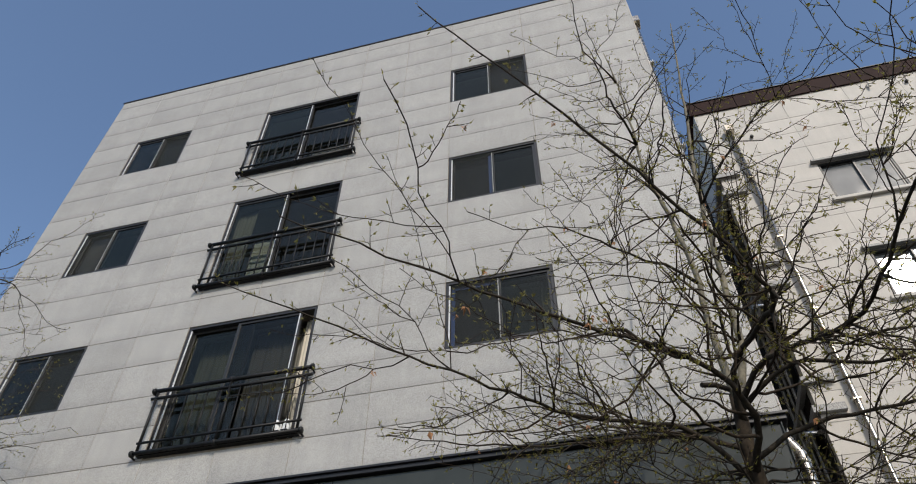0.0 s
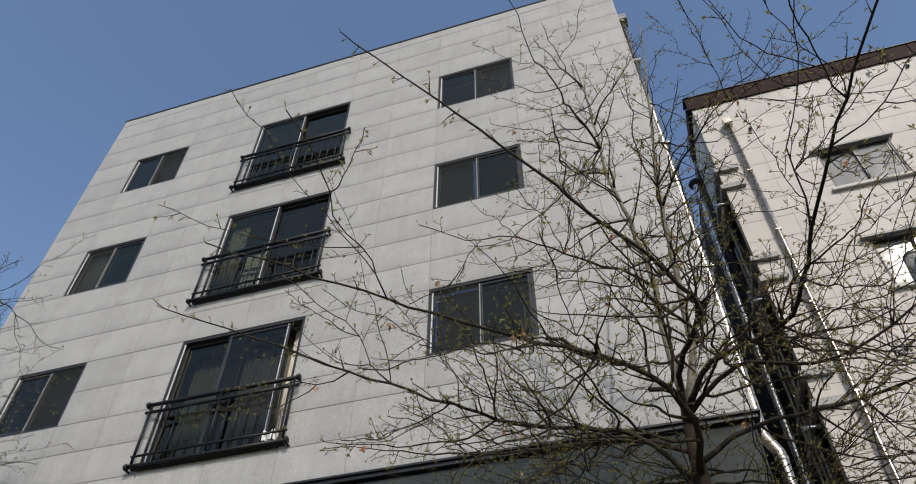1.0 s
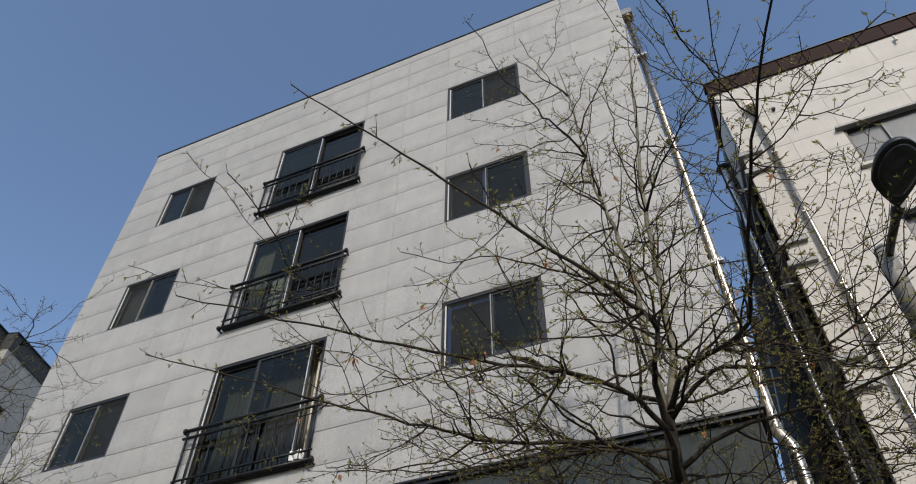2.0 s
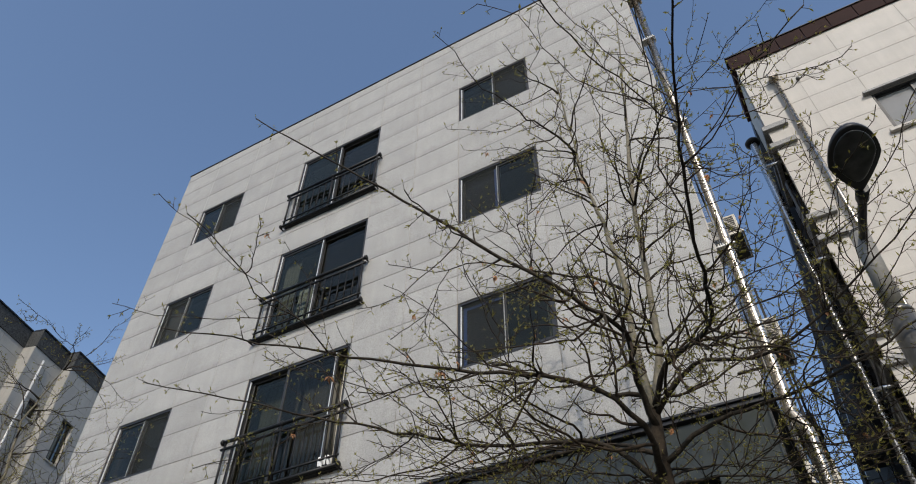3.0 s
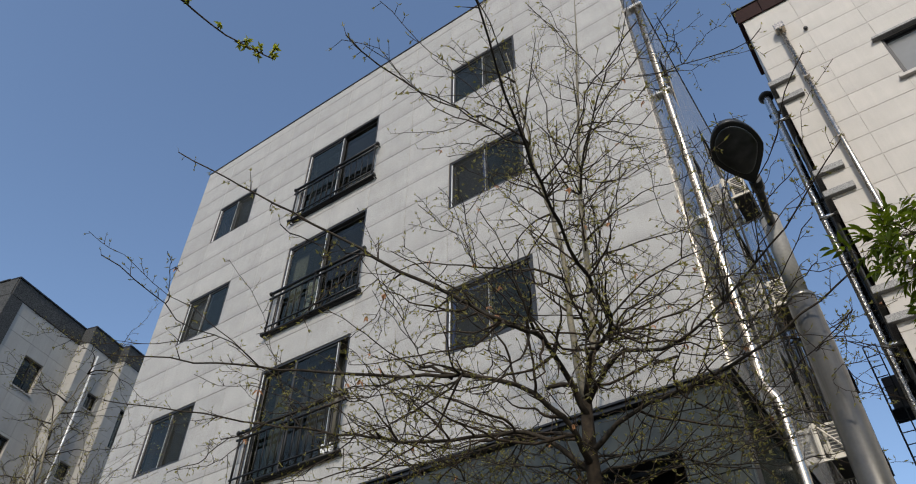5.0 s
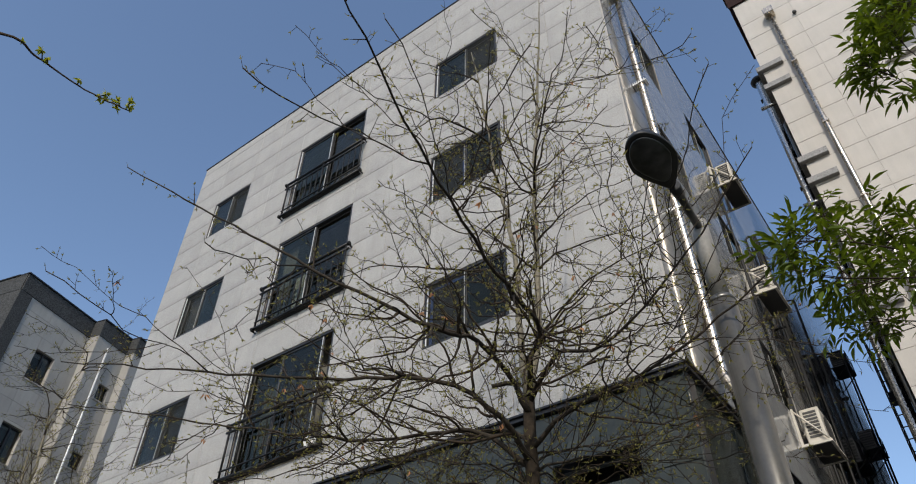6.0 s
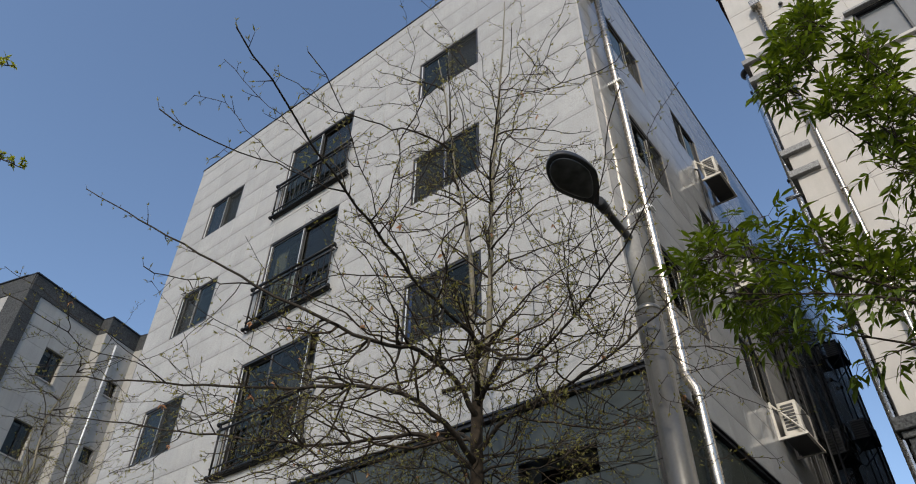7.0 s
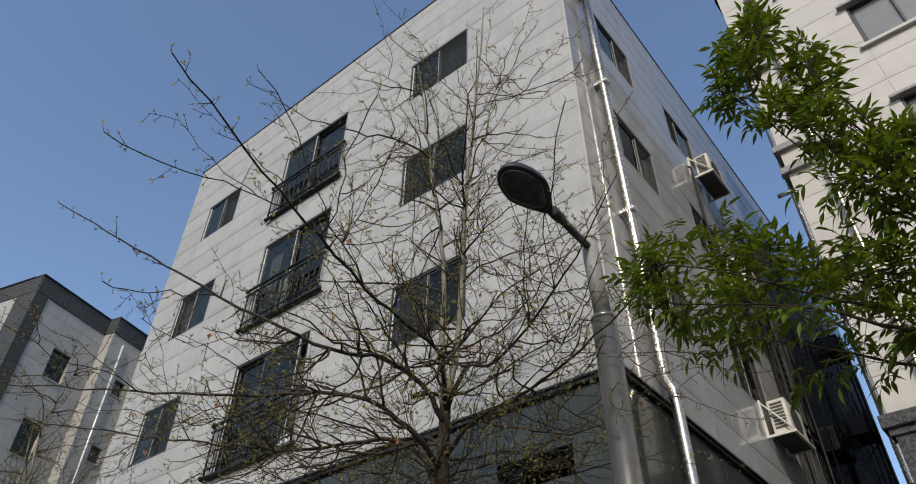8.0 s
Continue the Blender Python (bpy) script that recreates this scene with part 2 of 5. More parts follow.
class Tubes:
    """Collects tapered tubes and leaf blades as plain lists for one mesh."""

    def __init__(self):
        self.v, self.f = [], []

    def tube(self, pts, radii, sides=6, caps=True):
        start = len(self.v)
        axis = (pts[1] - pts[0]).normalized()
        side = axis.orthogonal().normalized()
        for i, p in enumerate(pts):
            a = pts[min(i + 1, len(pts) - 1)] - pts[max(i - 1, 0)]
            a = a.normalized() if a.length > 1e-9 else axis
            side = (side - a * side.dot(a)).normalized()
            up = a.cross(side)
            for k in range(sides):
                w = 2 * math.pi * k / sides
                self.v.append(p + (side * math.cos(w) + up * math.sin(w)) * radii[i])
        for i in range(len(pts) - 1):
            for k in range(sides):
                a, b = start + i * sides + k, start + i * sides + (k + 1) % sides
                self.f.append((a, b, b + sides, a + sides))
        if caps:
            self.f.append(tuple(range(start + sides - 1, start - 1, -1)))
            last = start + (len(pts) - 1) * sides
            self.f.append(tuple(range(last, last + sides)))

    def blade(self, base, along, normal, length, width, fold=0.25):
        """A lance-shaped leaf, folded along its midrib."""
        along = along.normalized()
        across = along.cross(normal)
        across = across.normalized() if across.length > 1e-6 else along.orthogonal().normalized()
        nor = across.cross(along)
        s = len(self.v)
        droop = nor * (-0.12 * length)
        self.v += [base, base + along * length * 0.42 + across * width * 0.5 + nor * width * fold, base + along * length * 0.42,
                   base + along * length * 0.42 - across * width * 0.5 + nor * width * fold, base + along * length + droop]
        self.f += [(s, s + 1, s + 2), (s, s + 2, s + 3), (s + 1, s + 4, s + 2), (s + 2, s + 4, s + 3)]

    def lance(self, base, along, normal, length, width, curl, fold):
        """A long pointed leaf: four stations along a curling midrib, each side folded up."""
        along = along.normalized()
        across = along.cross(normal)
        across = across.normalized() if across.length > 1e-6 else along.orthogonal().normalized()
        nor = across.cross(along)
        s = len(self.v)
        self.v.append(base)
        for t, w in ((0.16, 0.30), (0.38, 0.50), (0.62, 0.40), (0.82, 0.18)):
            mid = base + along * length * t - nor * curl * length * t * t
            self.v += [mid + across * width * w + nor * width * w * fold, mid, mid - across * width * w + nor * width * w * fold]
        self.v.append(base + along * length * 0.99 - nor * curl * length)
        self.f += [(s, s + 1, s + 2), (s, s + 2, s + 3)]
        for k in range(3):
            a = s + 1 + 3 * k
            self.f += [(a, a + 3, a + 4, a + 1), (a + 1, a + 4, a + 5, a + 2)]
        a = s + 10
        self.f += [(a, s + 13, a + 1), (a + 1, s + 13, a + 2)]

    def make(self, name, material, parent=None, label="", smooth=True):
        mesh = bpy.data.meshes.new(name)
        mesh.from_pydata([tuple(p) for p in self.v], [], self.f)
        if smooth:
            mesh.polygons.foreach_set("use_smooth", [True] * len(mesh.polygons))
        return link_mesh(name, mesh, material, parent, label)


def rod(name, pts, r, material, parent=None, label="", sides=10):
    t = Tubes()
    pts = [Vector(p) for p in pts]
    t.tube(pts, [r] * len(pts), sides)
    mesh = t.make(name, material, parent, label)
    mesh.data.polygons.foreach_set("use_smooth", [len(p.vertices) == 4 for p in mesh.data.polygons])
    return mesh


def lathe(profile, sides=20):
    """A turned shape round z from (radius, height) pairs."""
    bm = bmesh.new()
    rings = []
    for r, z in profile:
        rings.append([bm.verts.new((r * math.cos(2 * math.pi * k / sides), r * math.sin(2 * math.pi * k / sides), z)) for k in range(sides)])
    for a, b in zip(rings, rings[1:]):
        for k in range(sides):
            bm.faces.new((a[k], a[(k + 1) % sides], b[(k + 1) % sides], b[k]))
    bm.faces.new(rings[0][::-1])
    bm.faces.new(rings[-1])
    return bm


def wall_mesh(us, vs, openings, thick):
    """A wall in the u-z plane (outer face at depth 0, inner at thick) with real openings: (u0, u1, v0, v1)."""
    us = sorted({*us, *(q for o in openings for q in o[:2])})
    vs = sorted({*vs, *(q for o in openings for q in o[2:])})
    bm = bmesh.new()

    def solid(i, j):
        if not (0 <= i < len(us) - 1 and 0 <= j < len(vs) - 1):
            return False
        u, v = (us[i] + us[i + 1]) / 2, (vs[j] + vs[j + 1]) / 2
        return not any(o[0] < u < o[1] and o[2] < v < o[3] for o in openings)

    cache = {}

    def vert(u, d, v):
        key = (round(u, 4), round(d, 4), round(v, 4))
        if key not in cache:
            cache[key] = bm.verts.new((u, d, v))
        return cache[key]

    for i in range(len(us) - 1):
        for j in range(len(vs) - 1):
            if not solid(i, j):
                continue
            a, b, c, d = us[i], us[i + 1], vs[j], vs[j + 1]
            bm.faces.new((vert(a, 0, c), vert(b, 0, c), vert(b, 0, d), vert(a, 0, d)))
            bm.faces.new((vert(a, thick, d), vert(b, thick, d), vert(b, thick, c), vert(a, thick, c)))
            for (di, dj), (p, q) in {(-1, 0): ((a, c), (a, d)), (1, 0): ((b, c), (b, d)), (0, -1): ((a, c), (b, c)), (0, 1): ((a, d), (b, d))}.items():
                if not solid(i + di, j + dj):
                    bm.faces.new((vert(p[0], 0, p[1]), vert(q[0], 0, q[1]), vert(q[0], thick, q[1]), vert(p[0], thick, p[1])))
    return bm


PANEL_CACHE = {}


def panel_mesh(w, h, t, material, chamfer=0.0025):
    """A stone slab with chamfered outer edges, its outer face at depth -t, centred."""
    key = (round(w, 3), round(h, 3), t, material.name)
    if key not in PANEL_CACHE:
        a, b, c = w / 2, h / 2, chamfer
        vs = [(-a, 0, -b), (a, 0, -b), (a, 0, b), (-a, 0, b), (-a, c - t, -b), (a, c - t, -b), (a, c - t, b), (-a, c - t, b),
              (c - a, -t, c - b), (a - c, -t, c - b), (a - c, -t, b - c), (c - a, -t, b - c)]
        fs = [(8, 9, 10, 11)]
        for k in range(4):
            q = (k + 1) % 4
            fs += [(k, q, q + 4, k + 4), (k + 4, q + 4, q + 8, k + 8)]
        mesh = bpy.data.meshes.new("stone_panel")
        mesh.from_pydata(vs, [], fs)
        mesh.materials.append(material)
        PANEL_CACHE[key] = mesh
    return PANEL_CACHE[key]


def clad(parent, us, vs, openings, material, t=0.022, joint=0.0075, name="stone_panel", depth=0.0, jitter=0.0015):
    """Lays one slab object on each field between the joint lines, cut back round the openings; in the parent's own frame."""
    rng = random.Random(len(us) * 100 + len(vs))
    for u0, u1 in zip(us, us[1:]):
        for v0, v1 in zip(vs, vs[1:]):
            pieces = [(u0, u1, v0, v1)]
            for o in openings:
                nxt = []
                for a, b, c, d in pieces:
                    if o[0] >= b - 0.01 or o[1] <= a + 0.01 or o[2] >= d - 0.01 or o[3] <= c + 0.01:
                        nxt.append((a, b, c, d))
                        continue
                    if o[2] > c + 0.05:
                        nxt.append((a, b, c, o[2]))
                    if o[3] < d - 0.05:
                        nxt.append((a, b, o[3], d))
                    lo, hi = max(c, o[2]), min(d, o[3])
                    if o[0] > a + 0.05:
                        nxt.append((a, o[0], lo, hi))
                    if o[1] < b - 0.05:
                        nxt.append((o[1], b, lo, hi))
                pieces = nxt
            for a, b, c, d in pieces:
                if b - a < 0.05 or d - c < 0.04:
                    continue
                ob = new(name, panel_mesh(b - a - joint, d - c - joint, t, material))
                ob.parent = parent
                ob.location = ((a + b) / 2, depth + rng.uniform(-jitter, jitter), (c + d) / 2)


# ---- ground ----
bm = bmesh.new()
box(bm, -900, 900, -900, 900, -0.5, 0.0)
tagged(part("ground", bm, M_GROUND), "grey asphalt ground that runs to the horizon", "ground", kind="structure")

# ---- main building: plan ----
X0, X1, ROOF, DEPTH, BASE = -8.10, 3.65, 16.08, 17.5, 5.60
TOPS = (8.29, 11.20, 14.10)
ROWS_Z = [BASE, 6.10, 6.62, 7.12, 7.71, 8.29, 8.87, 9.45, 10.03, 10.62, 11.20, 11.78, 12.36, 12.94, 13.52, 14.10, 14.68, 15.26, 15.80, 16.065]
COLS_X = [X0, -7.02, -5.70, -4.85, -3.97, -2.94, -1.91, -0.95, 0.0, 1.50, 2.58, X1]
FRONT_OPEN = []
for top in TOPS:
    FRONT_OPEN += [(-7.02, -5.70, top - 1.17, top), (-3.97, -1.91, top - 2.16, top), (0.0, 1.50, top - 1.17, top)]
SIDE_OPEN = []
for top, dy in zip(TOPS, (0.14, 0.07, 0.0)):
    SIDE_OPEN += [(1.28 + dy, 2.62 + dy, top - 1.10, top), (4.20 + dy, 5.50 + dy, top - 1.10, top)]
COLS_Y = [0.0, 1.32, 2.66, 3.45, 4.20, 5.55, 6.75, 7.9, 9.1, 10.3, 11.5, 12.7, 13.9, 15.1, 16.3, DEPTH]

building = tagged(empty("apartment_building", (0, 0, 0)), "four-storey apartment building clad in light grey granite panels", "building")
front = part("front_wall", wall_mesh([X0, X1 - 0.012], [BASE, ROOF - 0.05], FRONT_OPEN, 0.28), M_JOINT, building, "light grey granite front wall")
front.location = (0, 0.008, 0)
side = part("side_wall", wall_mesh([0.30, DEPTH], [BASE, ROOF - 0.05], SIDE_OPEN, 0.28), M_JOINT, building, "polished grey granite side wall")
side.matrix_basis = pose(X1 - 0.008, 0, 0, 0, 0, 90)
part("left_wall", one_box(X0, X0 + 0.28, 0.31, DEPTH, BASE, ROOF - 0.05), M_JOINT, building)
part("rear_wall", one_box(X0 + 0.28, X1 - 0.31, DEPTH - 0.28, DEPTH, BASE, ROOF - 0.05), M_JOINT, building)
bm = bmesh.new()
box(bm, X0 + 0.28, X1 - 0.31, 0.31, DEPTH - 0.29, ROOF - 0.6, ROOF - 0.4)
part("roof", bm, M_PLASTER, building, "flat roof slab")
for top in TOPS:
    part("floor_slab", one_box(X0 + 0.285, X1 - 0.32, 0.31, DEPTH - 0.29, top - 2.42, top - 2.18), M_PLASTER, building)
    part("room_wall", one_box(X0 + 0.285, X1 - 0.32, 3.4, 3.5, top - 2.17, top + 0.46), M_PLASTER, building)
    for x in (-5.0, -1.1):
        part("room_wall", one_box(x - 0.06, x + 0.06, 0.31, 3.39, top - 2.17, top + 0.46), M_PLASTER, building)
part("corner_trim", one_box(X1 - 0.016, X1 + 0.007, -0.007, 0.018, BASE + 0.004, ROOF - 0.02, 0.003), M_NSTONE, building, "pale sealed corner joint")
# roof edge flashing
bm = bmesh.new()
box(bm, X0 - 0.03, X1 + 0.014, -0.016, 0.30, ROOF - 0.012, ROOF + 0.028, 0.004)
box(bm, X1 - 0.28, X1 + 0.014, 0.301, DEPTH + 0.03, ROOF - 0.012, ROOF + 0.028, 0.004)
box(bm, X0 - 0.014, X0 + 0.3, 0.301, DEPTH + 0.03, ROOF - 0.012, ROOF + 0.028, 0.004)
part("roof_flashing", bm, M_BLACK, building, "thin black metal flashing")


def sliding_window(name, w, h, rng, glass, left_front=True, open_gap=0.0, film="", bright=True, parent=None, screen=True, trim=0.014):
    """An aluminium sliding window, lower left corner of its opening at the origin, outside towards -y."""
    win = empty(name)
    win.parent = parent
    f, d0, d1 = 0.045, 0.012, 0.14
    bm = bmesh.new()
    box(bm, 0.003, f, d0, d1, 0.003, h - 0.003, 0.003)
    box(bm, w - f, w - 0.003, d0, d1, 0.003, h - 0.003, 0.003)
    box(bm, f, w - f, d0, d1, h - f, h - 0.003, 0.003)
    box(bm, f, w - f, d0, d1, 0.003, f, 0.003)
    part("frame", bm, M_FRAME, win, "dark grey aluminium frame")
    half = (w - 2 * f) / 2 + 0.025
    s = 0.042
    for k in range(2):
        front_track = (k == 0) == left_front
        a = f if k == 0 else w - f - half
        if front_track and open_gap:
            a += open_gap if k == 0 else -open_gap
        y0 = 0.035 if front_track else 0.085
        y1 = y0 + 0.034
        sash = empty("sash")
        sash.parent = win
        bm = bmesh.new()
        zl, zh = f, h - f
        box(bm, a, a + s, y0, y1, zl, zh, 0.003)
        box(bm, a + half - s, a + half, y0, y1, zl, zh, 0.003)
        box(bm, a + s, a + half - s, y0, y1, zh - s, zh, 0.003)
        box(bm, a + s, a + half - s, y0, y1, zl, zl + s, 0.003)
        part("sash_frame", bm, M_SASH, sash)
        pane = part("pane", one_box(a + s - 0.002, a + half - s + 0.002, y0 + 0.014, y0 + 0.02, zl + s - 0.002, zh - s + 0.002), glass[k], sash)
        pane.visible_shadow = False
        if bright and front_track:
            x = a + half - s if (k == 0) != (open_gap > 0.15) else a
            part("edge_trim", one_box(x + 0.003, x + 0.003 + trim, y0 - 0.006, y0 - 0.001, zl + 0.01, zh - 0.01), M_BRIGHT, sash, "bright bare aluminium edge")
    k = 1 if left_front else 0
    if screen:
        a = f + 0.004 if k == 0 else w / 2 - 0.01
        scr = part("insect_screen", one_box(a, a + w / 2 - f + 0.006, 0.026, 0.028, f + 0.004, h - f - 0.004), M_SCREEN, win, "grey insect screen")
        scr.visible_shadow = False
    if bright:
        part("jamb_trim", one_box(f + 0.002, f + 0.020, 0.016, 0.03, f + 0.01, h - f - 0.02), M_BRIGHT, win, "bright bare aluminium strip")
    if film == "stile":
        part("film_strip", one_box(f + 0.026, f + 0.075, 0.074, 0.082, f + 0.02, h - f - 0.02), M_BLUE, win, "blue protective film strip")
        part("film_strip", one_box(f + 0.08, w * 0.46, 0.074, 0.082, h - f - 0.075, h - f - 0.03), M_BLUE, win, "blue protective film strip")
    elif film:
        part("film_strip", one_box(w / 2 - 0.085, w / 2 - 0.03, 0.074, 0.082, f + 0.02, h - f - 0.02), M_BLUE, win, "blue protective film strip")
    return win


rng = random.Random(4)
for floor_no, top in enumerate(TOPS):
    w = sliding_window("window", 1.32, 1.17, rng, [G_BLUE, G_GREEN], left_front=floor_no != 1, open_gap=0.0, parent=building)
    w.location = (-7.02, 0, top - 1.17)
    tagged(w, "two-sash sliding window with dark glass")
    w = sliding_window("window", 1.50, 1.17, rng, [G_GREEN, G_BLUE] if floor_no == 2 else [G_BLUE, G_GREEN], left_front=floor_no == 2, film=("stile", "meeting", "")[floor_no], parent=building)
    w.location = (0.0, 0, top - 1.17)
    tagged(w, "two-sash sliding window with dark glass")
    w = sliding_window("window", 2.06, 2.16, rng, [G_GREEN, G_BLUE], left_front=floor_no != 0, open_gap=0.20 if floor_no == 0 else 0.0, screen=False, parent=building)
    w.location = (-3.97, 0, top - 2.16)
    tagged(w, "full-height sliding window with dark glass")
for k, o in enumerate(SIDE_OPEN):
    w = sliding_window("window", o[1] - o[0], o[3] - o[2], rng, [G_BLUE, G_GREEN], left_front=k % 2 == 0, open_gap=0.08, parent=building, trim=0.036)
    w.matrix_basis = pose(X1, o[0], o[2], 0, 0, 90)
    tagged(w, "two-sash sliding window with dark glass")

# ground storey: dark ledge and grey-green panels
for args in ((X0, X1 + 0.05, -0.05, 0.25, BASE - 0.035, BASE - 0.004), (X0, X1 + 0.02, -0.02, 0.25, BASE - 0.085, BASE - 0.036),
             (X1 - 0.25, X1 + 0.05, 0.251, DEPTH, BASE - 0.035, BASE - 0.004), (X1 - 0.25, X1 + 0.02, 0.251, DEPTH, BASE - 0.085, BASE - 0.036)):
    part("ledge", one_box(*args, bevel=0.004), M_BLACK, building, "black metal ledge over the ground storey")
SLOT = (1.95, 2.96, 4.55, 4.88)
lower = part("lower_wall", wall_mesh([X0, X1 - 0.03], [0.0, BASE - 0.095], [SLOT], 0.2), M_BLACK, building)
lower.location = (0, 0.05, 0)
lower_side = part("lower_side_wall", wall_mesh([0.26, DEPTH], [0.0, BASE - 0.095], [], 0.2), M_BLACK, building)
lower_side.matrix_basis = pose(X1 - 0.05, 0, 0, 0, 0, 90)
# Black sheet stands in for the unlit depth behind the slot.
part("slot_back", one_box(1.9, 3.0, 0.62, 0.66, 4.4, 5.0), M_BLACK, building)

# ---- balcony railings ----
def balcony_railing():
    """Black steel railing before a full-height window; origin at its lower left on the wall face."""
    rail = empty("balcony_railing")
    x0, x1, y = -0.12, 2.22, -0.085
    for z, r in ((0.98, 0.030), (0.86, 0.022), (0.18, 0.017), (0.035, 0.027)):
        over = 0.0 if r > 0.02 else -0.03
        rod("rail", [(x0 - over, y, z), ((x0 + x1) / 2, y, z), (x1 + over, y, z)], r, M_RAIL, rail, sides=12)
    part("sill_plate", one_box(x0 + 0.06, x1 - 0.06, y + 0.02, -0.001, 0.004, 0.03, 0.003), M_RAIL, rail)
    count = 14
    for k in range(count + 1):
        x = x0 + 0.07 + (x1 - x0 - 0.14) * k / count
        thick = k in (0, count // 2, count)
        r = 0.019 if thick else 0.0095
        rod("baluster", [(x, y, 0.03), (x, y, 0.86 if not thick else 0.97)], r, M_RAIL, rail, sides=8)
    for x in (x0 + 0.012, x1 - 0.012, (x0 + x1) / 2):
        for z in (0.98, 0.03):
            if abs(x - (x0 + x1) / 2) > 0.1:
                rod("wall_bracket", [(x, y, z - 0.03), (x, y + 0.04, z - 0.035), (x, 0.0, z - 0.035)], 0.014, M_RAIL, rail, sides=8)
            bm = lathe([(0.03, -0.024), (0.044, -0.018), (0.047, 0.0), (0.044, 0.018), (0.03, 0.024)], 12)
            bmesh.ops.transform(bm, matrix=pose(x, y, z, 0, 90, 0), verts=bm.verts)
            part("collar", bm, M_RAIL, rail, smooth=True)
    return tagged(rail, "black steel balcony railing before a tall window", "railing", "balcony railings")


first_rail = balcony_railing()
first_rail.matrix_basis = pose(-3.97, 0, TOPS[0] - 2.16)
for top in TOPS[1:]:
    copy_thing(first_rail, pose(-3.97, 0, top - 2.16))

# ---- curtains and things at the windows ----
def curtain(w, h, folds, material=M_CURTAIN):
    n = folds * 6
    vs = []
    for k in range(n + 1):
        x = w * k / n
        y = 0.03 * math.sin(2 * math.pi * k / 6) + 0.012 * math.sin(k * 1.7)
        vs += [(x, y, 0), (x, y * 0.7, h)]
    fs = [(2 * k, 2 * k + 2, 2 * k + 3, 2 * k + 1) for k in range(n)]
    mesh = bpy.data.meshes.new("curtain")
    mesh.from_pydata(vs, [], fs)
    mesh.polygons.foreach_set("use_smooth", [True] * len(fs))
    ob = link_mesh("curtain", mesh, material)
    so = ob.modifiers.new("thickness", "SOLIDIFY")
    so.thickness = 0.004
    return ob


for x, w, z, h, folds, y in ((-2.16, 0.22, TOPS[0] - 2.15, 2.1, 3, 0.24), (-3.93, 0.36, TOPS[1] - 2.15, 2.05, 5, 0.215),
                          (-6.96, 0.34, TOPS[1] - 1.165, 1.12, 5, 0.205), (1.28, 0.2, TOPS[0] - 1.9, 1.95, 3, 0.3)):
    c = curtain(w, h, folds, M_GREYCURTAIN if w > 0.25 else M_CURTAIN)
    c.location = (x, y, z)
    tagged(c, "grey curtain hanging in folds behind a window" if w > 0.25 else "pale beige curtain hanging in folds behind a window", "curtain", "window curtains")
for x, w, folds in ((-3.88, 0.80, 8), (-3.02, 0.80, 9)):
    c = curtain(w, 2.1, folds, M_OLIVECURTAIN)
    c.location = (x, 0.36, TOPS[0] - 2.15)
    tagged(c, "dim olive curtain hanging in folds behind tall glass", "curtain", "window curtains")
# slatted cabinet seen behind the upper tall windows
def louvre_unit():
    u = empty("outdoor_unit")
    part("casing", one_box(0, 0.80, 0.04, 0.34, 0, 0.62, 0.01), M_ACDARK, u)
    for k in range(9):
        part("slat", one_box(0.03, 0.77, 0.0, 0.035, 0.05 + k * 0.062, 0.085 + k * 0.062), M_AC, u)
    return tagged(u, "pale slatted cooling unit standing behind a tall window", "outdoor unit")


lu = louvre_unit()
lu.location = (-2.82, 0.17, TOPS[2] - 2.17)
copy_thing(lu, pose(-2.82, 0.30, TOPS[1] - 2.17))
bm = one_box(-0.22, 0.22, -0.01, 0.01, 0, 0.75, 0.004)
for v in bm.verts:
    v.co.y += 0.02 * math.sin(v.co.x * 30)
cl = part("hung_towel", bm, M_CLOTH)
cl.location = (-3.20, 0.19, TOPS[1] - 1.80)
tagged(cl, "white towel hanging inside an open window", "towel")


def sneaker():
    s = empty("sneaker")
    bm = bmesh.new()
    bmesh.ops.create_uvsphere(bm, u_segments=14, v_segments=10, radius=1)
    for v in bm.verts:
        v.co = Vector((v.co.x * 0.05, v.co.y * 0.04, v.co.z * 0.13 * (1 if v.co.z > 0 else 0.8) + 0.11))
        if v.co.z < 0.06:
            v.co.x *= 0.8
    part("upper", bm, M_CLOTH, s, "white canvas upper", True)
    part("sole", one_box(-0.045, 0.045, 0.032, 0.05, 0.0, 0.235, 0.012), M_CLOTH, s)
    for k in range(3):
        part("stripe", one_box(-0.047, 0.047, -0.046, -0.03, 0.03 + k * 0.022, 0.042 + k * 0.022, 0.003), M_DARKCLOTH, s)
    return tagged(s, "white sneaker with black stripes leaning upright on a window ledge", "shoe", "pair of sneakers")


sn = sneaker()
sn.matrix_basis = pose(-2.12, -0.03, TOPS[0] - 2.155, 8, 0, 0)
copy_thing(sn, pose(-2.00, -0.035, TOPS[0] - 2.155, 8, 4, 0))

